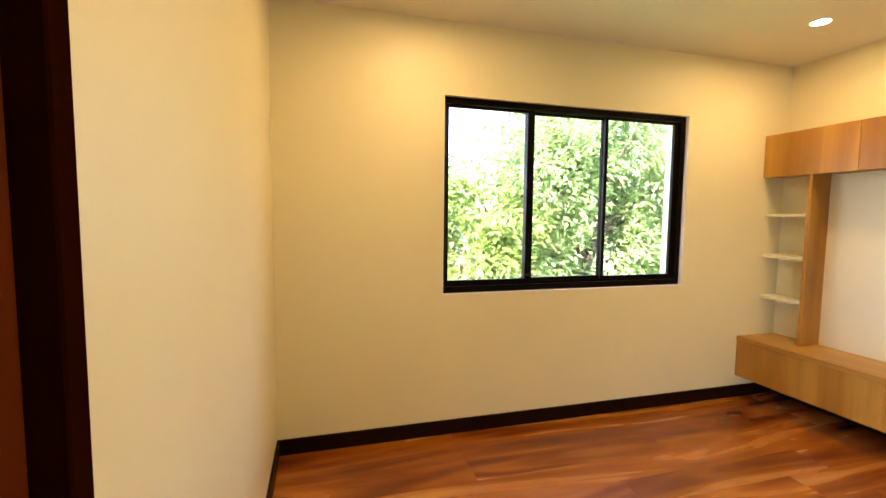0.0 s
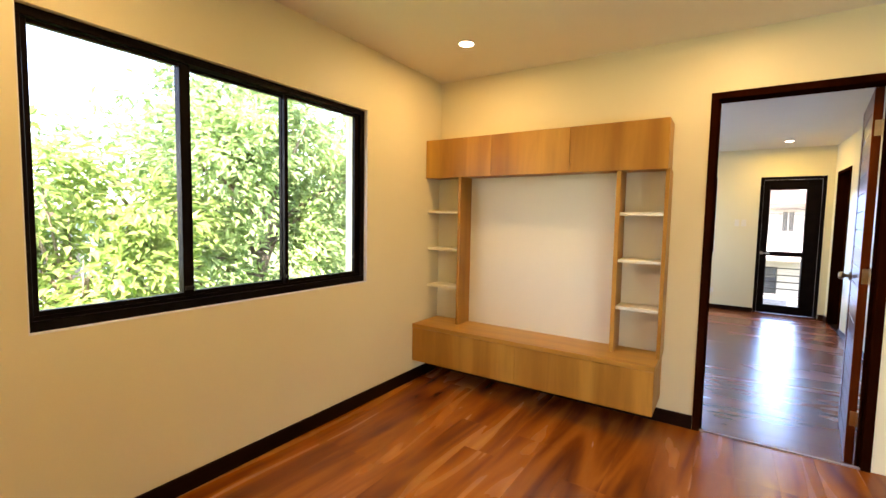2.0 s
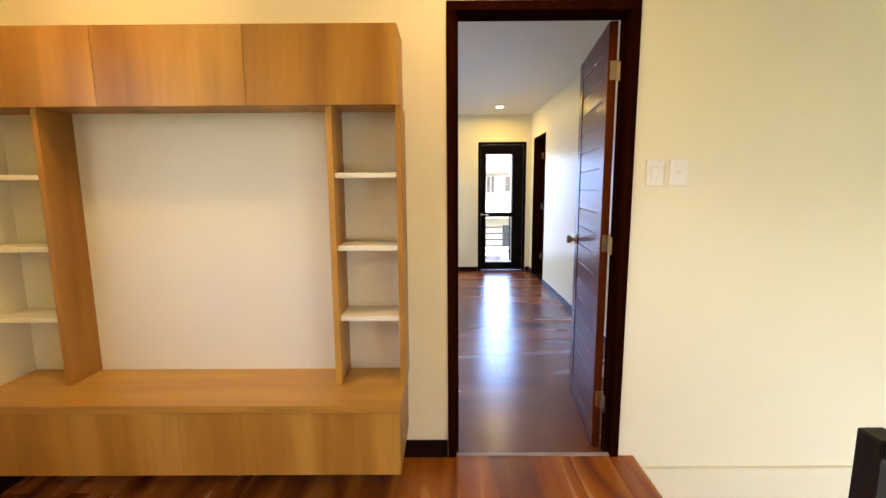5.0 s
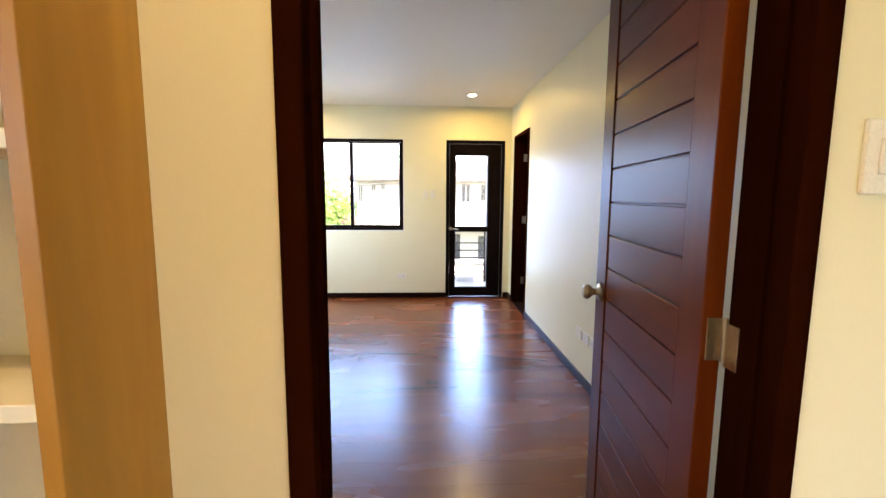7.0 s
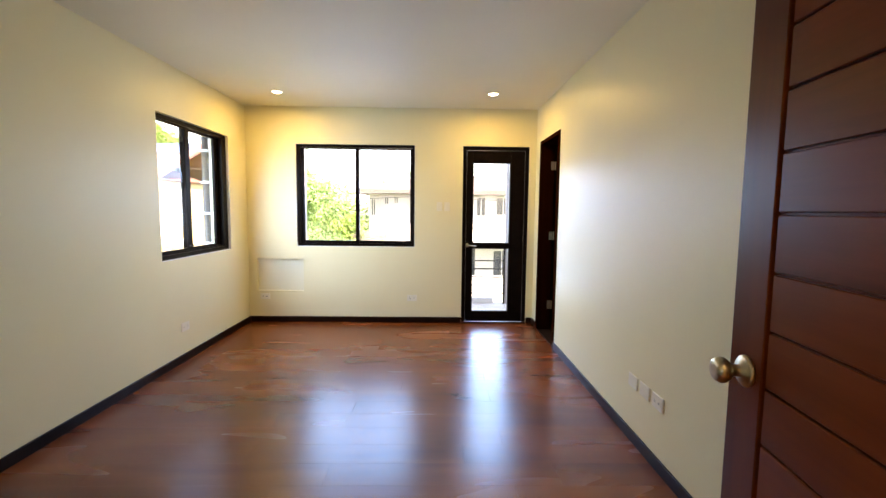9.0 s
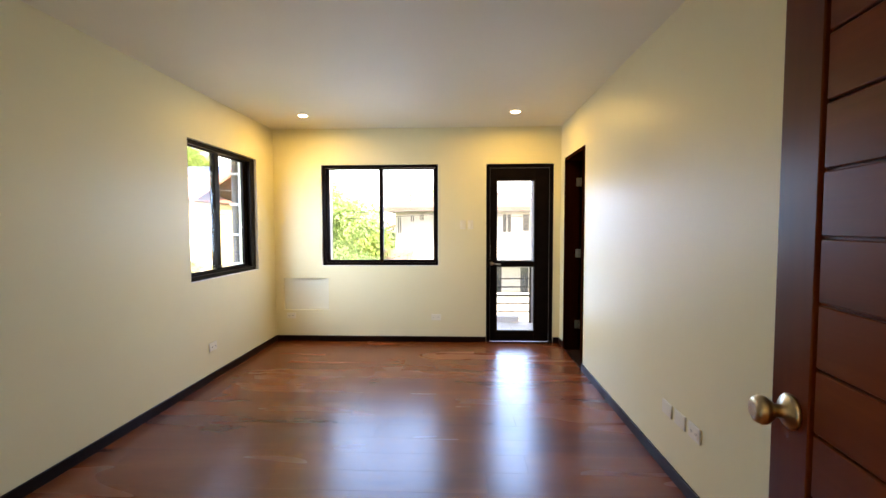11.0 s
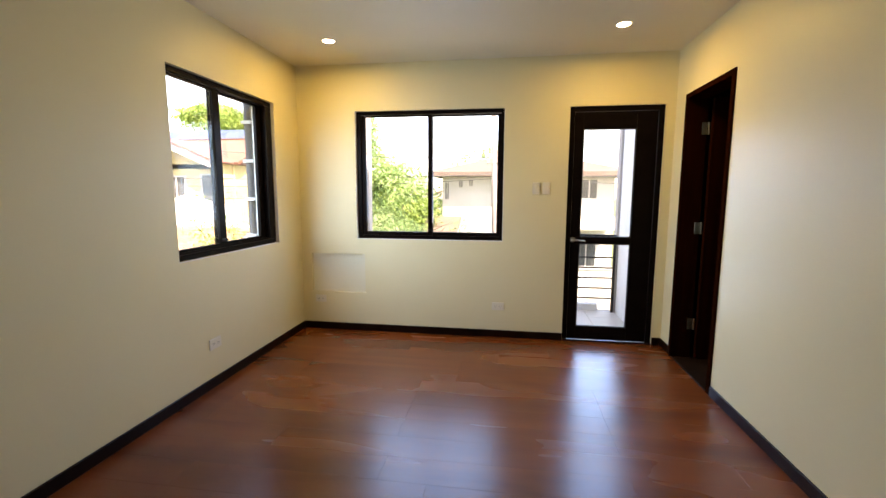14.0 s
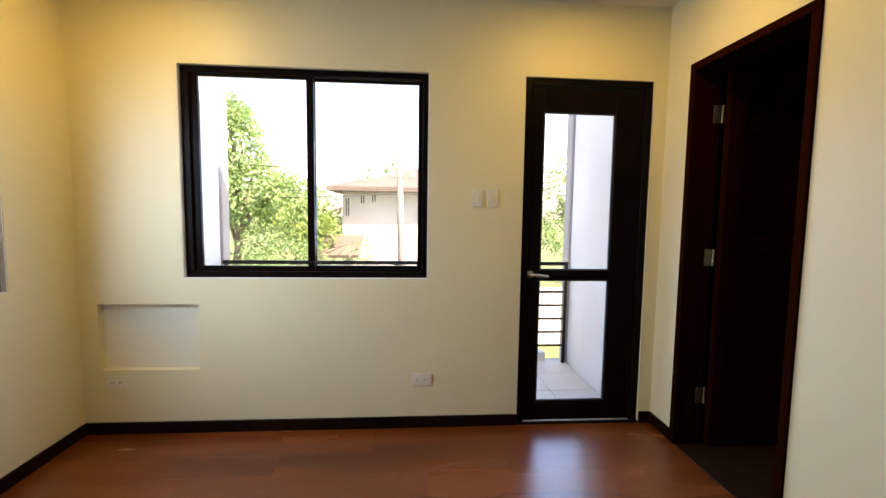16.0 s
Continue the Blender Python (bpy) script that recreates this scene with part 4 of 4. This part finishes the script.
def arched(bm, x0, x1, z0, z1, y0, y1, n=14):
    """Adds a slab with a round-arched head."""
    cx, r = (x0 + x1) / 2, (x1 - x0) / 2
    rim = [(x0, z0), (x1, z0)] + [(cx + r * math.cos(math.pi * k / n), z1 - r * 0.55 + r * 0.55 * math.sin(math.pi * k / n)) for k in range(n + 1)]
    near = [bm.verts.new((x, y0, z)) for x, z in rim]
    far = [bm.verts.new((x, y1, z)) for x, z in rim]
    bm.faces.new(near)
    bm.faces.new(list(reversed(far)))
    for k in range(len(rim)):
        q = (k + 1) % len(rim)
        bm.faces.new((near[k], near[q], far[q], far[k]))
    return bm


arch = part("window", arched(bmesh.new(), -4.55, -2.85, 0.35, 2.20, 0.42, 0.446), DARKGLASS, h1, "dark arched window with a steel grille")
part("blind", boxed(-4.35, -3.05, 0.40, 0.419, 0.40, 1.20, 0.003), STONE, arch, "brown blind behind the grille")
for k in range(6):
    x = -4.5 + 0.32 * k
    part("grille_bar", boxed(x - 0.012, x + 0.012, 0.345, 0.369, 0.33, 2.02 if 0 < k < 5 else 1.7), STEEL, arch)
for z in (0.36, 0.80, 1.25, 1.68):
    part("grille_bar", boxed(-4.56, -2.84, 0.370, 0.392, z - 0.012, z + 0.012), STEEL, arch)
pr = bmesh.new()
outline = ((-0.2, 0.18), (3.2, 0.18), (3.2, 0.92), (2.2, 1.0), (1.3, 1.28), (0.4, 1.0), (-0.2, 0.98))
lo = [pr.verts.new((x, -1.42, z)) for x, z in outline]
hi = [pr.verts.new((x, -1.27, z)) for x, z in outline]
pr.faces.new(lo)
pr.faces.new(list(reversed(hi)))
for k in range(len(lo)):
    q = (k + 1) % len(lo)
    pr.faces.new((lo[k], lo[q], hi[q], hi[k]))
part("parapet", pr, FACADE, h1, "white balcony parapet with a peaked top")
part("balcony_slab", boxed(-0.2, 3.2, -1.26, -0.01, -0.05, 0.17, 0.01), FACADE, h1)
part("canopy", beam(bmesh.new(), (-2.75, -1.6, -0.42), (-2.75, 0.44, 0.34), 4.1, 0.10, 0.01), ROOF_RED, h1, "faded red canopy")
part("canopy_beam", boxed(-4.75, -0.72, -1.56, -1.44, -0.66, -0.48, 0.01), ROOF_BROWN, h1, "dark beam under the canopy")
for x in (-4.6, -2.7):
    part("canopy_post", boxed(x - 0.06, x + 0.06, -1.56, -1.44, -3.25, -0.67, 0.01), HOUSE_WHITE, h1)
fence = thing("stone_fence", "fence wall of orange ledge stone with a capped pier", "fence", HOME)
part("core", boxed(-0.24, 3.6, -1.60, -1.44, -3.25, 0.16), CONCRETE, fence)
part("pier", boxed(-0.60, -0.26, -1.66, -1.34, -3.25, 0.50), CONCRETE, fence)
part("pier_cap", boxed(-0.68, -0.18, -1.74, -1.28, 0.505, 0.60, 0.02), FACADE, fence, "white pier cap")
rng = random.Random(21)
z = -1.2
while z < 0.48:
    hgt = rng.uniform(0.09, 0.14)
    x = -0.62
    while x < 3.5:
        w = rng.uniform(0.16, 0.35) if x < -0.3 else rng.uniform(0.3, 0.7)
        e = min(x + w, -0.25) if x < -0.3 else x + w
        front = -1.66 if x < -0.3 else -1.60
        if x < -0.3 or z + hgt < 0.20:
            part("stone", boxed(x + 0.005, e - 0.005, front - 0.02 - rng.uniform(0, 0.03), front + 0.01, z + 0.005, z + hgt - 0.005, 0.006), STONE, fence)
        x = e
    z += hgt
tree("slim young tree in front of the yellow house", (16.6, 9.9, -3.25), [(16.6, 9.9, 0.4, 0.7, 0.6, 1.0), (17.6, 10.2, -0.2, 0.8, 0.6, 0.9), (18.9, 10.4, 0.6, 0.6, 0.5, 0.9)], 620, 0.13, LEAF_C, 23, 0.05)
tree("broad tree behind the yellow house", (39, 26, -3.25), [(37, 25, 7.2, 2.8, 2.0, 0.8), (40.5, 26, 7.8, 3.4, 2.5, 1.0), (44.5, 27, 7.6, 3.4, 2.5, 1.2)], 7000, 0.34, LEAF_C, 29, 0.3)

h2 = thing("house", "white neighbouring house with a low brown hip roof", "house")
part("wall", boxed(25.0, 33.0, -3.3, 4.24, -3.25, 2.15, 0.02), HOUSE_WHITE, h2)
rb = bmesh.new()
lo = [rb.verts.new(p) for p in ((24.2, 4.75, 2.1), (34, 4.75, 2.1), (34, -3.9, 2.1), (24.2, -3.9, 2.1))]
mid = [rb.verts.new(p) for p in ((24.2, 4.75, 2.28), (34, 4.75, 2.28), (34, -3.9, 2.28), (24.2, -3.9, 2.28))]
hi = [rb.verts.new(p) for p in ((28.2, 1.2, 3.35), (30.0, 1.2, 3.35), (30.0, -0.6, 3.35), (28.2, -0.6, 3.35))]
rb.faces.new(list(reversed(lo)))
for k in range(4):
    rb.faces.new((lo[k], lo[(k + 1) % 4], mid[(k + 1) % 4], mid[k]))
    rb.faces.new((mid[k], mid[(k + 1) % 4], hi[(k + 1) % 4], hi[k]))
rb.faces.new(hi)
part("roof", rb, ROOF_BROWN, h2, "low brown hip roof")
for a, b, z0, z1 in ((3.95, 4.10, 1.08, 1.82), (3.32, 3.47, 1.62, 1.92), (2.86, 3.01, 1.68, 1.96), (-1.35, -0.95, 1.1, 1.95), (-2.55, -1.9, 1.15, 1.95), (0.2, 1.1, 0.9, 1.7), (-2.6, -1.8, -1.9, -0.6), (-0.9, 0.1, -2.2, -0.5)):
    house_window(h2, "y", 25.0, a, b, z0, z1, -1)
lean = bmesh.new()
beam(lean, (23.0, 4.5, -0.40), (24.98, 4.5, 0.25), 2.3, 0.12, 0.01)
part("canopy", lean, ROOF_BROWN, h2, "brown lean-to roof")
lean = bmesh.new()
beam(lean, (23.6, -1.5, -0.1), (25.0, -1.5, 0.35), 3.6, 0.10, 0.01)
part("canopy", lean, HOUSE_WHITE, h2, "pale canopy")
gate = thing("garden_wall", "pale concrete garden wall along the road", "wall")
part("wall", boxed(21.0, 21.2, -30, 9, -3.25, -1.35, 0.02), HOUSE_WHITE, gate)
part("coping", boxed(20.95, 21.25, -30, 9, -1.35, -1.25, 0.02), CONCRETE, gate)
fn = thing("roof_terrace_railing", "pale vertical bar railing on the neighbouring house", "railing")
for k in range(16):
    part("bar", boxed(23.1, 23.13, 2.0 - 0.13 * k, 2.03 - 0.13 * k, -0.2, 0.75), HOUSE_WHITE, fn)
part("top_rail", boxed(23.08, 23.15, 0.0, 2.06, 0.75, 0.81), HOUSE_WHITE, fn)
part("foot_rail", boxed(23.08, 23.15, 0.0, 2.06, -0.25, -0.19), HOUSE_WHITE, fn)
part("support", boxed(23.05, 23.18, 0.0, 2.06, -3.25, -0.25), HOUSE_WHITE, fn)

tree("tall leafy tree beside the road", (20.5, 6.9, -3.25), [(20.4, 6.9, 3.3, 1.2, 1.2, 1.5), (20.3, 6.3, 1.9, 1.4, 1.2, 1.1), (20.8, 7.6, 4.2, 1.2, 1.2, 1.4), (20.4, 5.2, 1.7, 1.0, 1.0, 0.8)], 6000, 0.2, LEAF_A, 31, 0.18)
tree("pale trees beyond the white house", (30, 8.5, -3.25), [(29, 7.4, 1.4, 2.6, 2.4, 1.6), (31, 10.0, 2.2, 3.0, 3.0, 2.4), (29.5, 5.0, 1.0, 2.0, 1.4, 1.4), (38, 2, 3.0, 3, 5, 2.0)], 5500, 0.3, LEAF_B, 37, 0.25)
tree("light green tree beside the white house", (23.5, 5.6, -3.25), [(23.5, 5.4, 0.9, 1.2, 1.0, 0.9), (23.2, 6.4, 1.6, 1.2, 1.0, 0.9), (24.0, 4.9, 0.2, 1.0, 0.8, 0.9)], 2600, 0.2, LEAF_C, 39, 0.1)
tree("green tree beyond the white house", (24.6, -5.4, -3.25), [(24.6, -5.5, 2.5, 1.4, 1.6, 1.5), (24.9, -5.0, 0.7, 1.2, 1.3, 1.2), (25.6, -6.6, 1.6, 1.4, 1.4, 1.6)], 3600, 0.22, LEAF_A, 47, 0.15)
tree("trees further along the road", (27, -12, -3.25), [(27, -12, 2.4, 2.5, 3.0, 2.4), (30, -15, 3.4, 3.0, 3.0, 3.0)], 3500, 0.32, LEAF_A, 41, 0.25)
tree("shrub below the balcony window", (19.0, 4.6, -3.25), [(19.2, 4.8, -0.2, 1.3, 1.4, 0.7), (20.0, 5.9, 0.3, 1.3, 1.3, 0.8), (19.0, 2.9, 0.1, 0.5, 0.5, 0.9)], 2200, 0.16, LEAF_B, 43, 0.08)

ban = thing("banana_plant", "banana plant with broad pale green leaves", "plant", (16.2, 4.35, -3.25))
part("stalk", rod(bmesh.new(), (0, 0, 0), (0.05, 0, 2.6), 0.13, 12, 0.07), LEAF_B, ban, "", True)
rng = random.Random(5)
for k in range(9):
    a = 2 * math.pi * k / 9 + rng.uniform(-0.3, 0.3)
    L, lift = rng.uniform(1.3, 1.8), rng.uniform(0.35, 0.9)
    bm = bmesh.new()
    prev = None
    for i in range(9):
        s = i / 8
        r, h = L * s * 0.9, 2.55 + lift * math.sin(s * 2.2) - 0.45 * s * s
        w = 0.26 * math.sin(math.pi * min(1, 0.08 + s * 0.94)) + 0.01
        c = Vector((r * math.cos(a), r * math.sin(a), h))
        side = Vector((-math.sin(a), math.cos(a), 0)) * w
        row = [bm.verts.new(c - side + Vector((0, 0, 0.07 * math.sin(9 * s + k)))), bm.verts.new(c - Vector((0, 0, 0.03))), bm.verts.new(c + side)]
        if prev:
            bm.faces.new((prev[0], prev[1], row[1], row[0]))
            bm.faces.new((prev[1], prev[2], row[2], row[1]))
        prev = row
    part("leaf", bm, LEAF_C, ban, "", True)

pole = thing("utility_pole", "weathered electricity pole with cross arm and wires", "pole", (20.2, 1.62, -3.25))
part("shaft", rod(bmesh.new(), (0, 0, 0), (0.05, 0.16, 7.2), 0.13, 14, 0.085), POLE_WOOD, pole, "", True)
part("stay", rod(bmesh.new(), (0.1, 0.10, 5.6), (0.1, -0.28, 7.4), 0.028, 8), POLE_WOOD, pole)
part("cross_arm", boxed(-0.05, 0.05, -0.32, 0.38, 5.58, 5.65, 0.01), POLE_WOOD, pole)
for y in (-0.28, 0.33):
    part("insulator", rod(bmesh.new(), (0, y, 5.65), (0, y, 5.82), 0.035, 10, 0.02), HOUSE_WHITE, pole)


def wire(a, b, sag, r=0.012):
    bm = bmesh.new()
    a, b = Vector(a), Vector(b)
    last = a
    for i in range(1, 15):
        s = i / 14
        q = a.lerp(b, s) - Vector((0, 0, sag * 4 * s * (1 - s)))
        rod(bm, last, q, r, 6)
        last = q
    tagged(obj("power_line", bm, CABLE), "black overhead power line", "cable")


for za, zb, s in ((2.55, 3.9, 0.35), (2.0, 2.3, 0.3), (1.85, 2.2, 0.45)):
    wire((20.2, 1.6, za), (19.0, 24.0, zb), s)
    wire((20.2, 1.6, za), (19.6, -26.0, zb), s)
wire((15.0, 9.5, 1.2), (23.0, 9.9, 1.6), 0.2)
back = thing("house", "pale blue house wall half hidden by leaves", "house")
part("wall", boxed(1.0, 7.0, 17.0, 19.0, -3.25, 1.2, 0.02), PALEBLUE, back)
part("roof", boxed(0.6, 7.4, 16.6, 19.4, 1.2, 1.35, 0.02), ROOF_BROWN, back)
for a in (2.2, 4.6):
    house_window(back, "x", 17.0, a, a + 1.0, -0.6, 0.6, -1)

# ---- floor planks ----
def planks(name, label, x0, x1, y0, y1, along, width, length, material, seed, top=0.0, thick=0.012):
    """Laminate boards laid in staggered rows, each an object of its own."""
    fl = thing(name, label, "floor", kind="structure")
    rng = random.Random(seed)
    meshes = {}
    if along == "x":
        a0, a1, b0, b1 = x0, x1, y0, y1
    else:
        a0, a1, b0, b1 = y0, y1, x0, x1
    b = b0
    while b < b1 - 1e-4:
        w = min(width, b1 - b)
        a = a0 - rng.choice((0.15, 0.35, 0.55, 0.8)) * length
        while a < a1 - 1e-4:
            p, q = max(a, a0), min(a + length, a1)
            if q - p > 0.02:
                key = (round(q - p, 3), round(w, 3))
                if key not in meshes:
                    l = q - p
                    bm = boxed(-l / 2 + 0.0002, l / 2 - 0.0002, -w / 2 + 0.0002, w / 2 - 0.0002, -thick, 0, 0.0003) if along == "x" else boxed(-w / 2 + 0.0002, w / 2 - 0.0002, -l / 2 + 0.0002, l / 2 - 0.0002, -thick, 0, 0.0003)
                    ob = part("plank", bm, material, fl)
                    meshes[key] = ob.data
                else:
                    ob = new("plank", meshes[key])
                    ob.parent = fl
                m = ((p + q) / 2, b + w / 2)
                ob.location = (m[0], m[1], top) if along == "x" else (m[1], m[0], top)
            a += length
        b += w
    return fl


tagged(obj("floor_slab", boxed(XW, XT, 0.452, YN, -0.25, -0.0125), UNDERLAY_AND_SHADE), "floor slab under the landing boards", "floor", kind="structure")
tagged(obj("floor_slab_stair_head", boxed(2.68, XT - 0.024, 0.326, 0.452, -0.20, -0.0125), UNDERLAY_AND_SHADE), "floor slab at the head of the stairs", "floor", kind="structure")
tagged(obj("floor_slab_doorway", boxed(XT + 0.001, XT2 - 0.01, 0.42, 1.246, -0.20, FB - 0.0125), UNDERLAY_AND_SHADE), "floor slab in the doorway", "floor", kind="structure")
tagged(obj("floor_slab_bedroom", boxed(XT2 - 0.01, XE, YS2, YN, -0.25, FB - 0.0125), UNDERLAY_AND_SHADE), "floor slab under the bedroom boards", "floor", kind="structure")
planks("floor_landing", "glossy reddish brown laminate boards on the landing", XW, XT, 0.452, YN, "x", 0.1945, 1.22, FLOOR_X, 51)
planks("floor_stair_head", "reddish brown boards at the head of the stairs", 2.68, XT, 0.320, 0.452, "x", 0.132, 1.3, FLOOR_X, 52)
planks("floor_bedroom", "glossy brown laminate boards across the bedroom", XT2, XE, YS2, YN, "y", 0.1945, 1.22, FLOOR_Y, 53, FB)
planks("floor_doorway", "brown laminate board in the doorway", XT + 0.022, XT2, 0.442, 1.224, "y", 0.091, 1.22, FLOOR_Y, 54, FB)
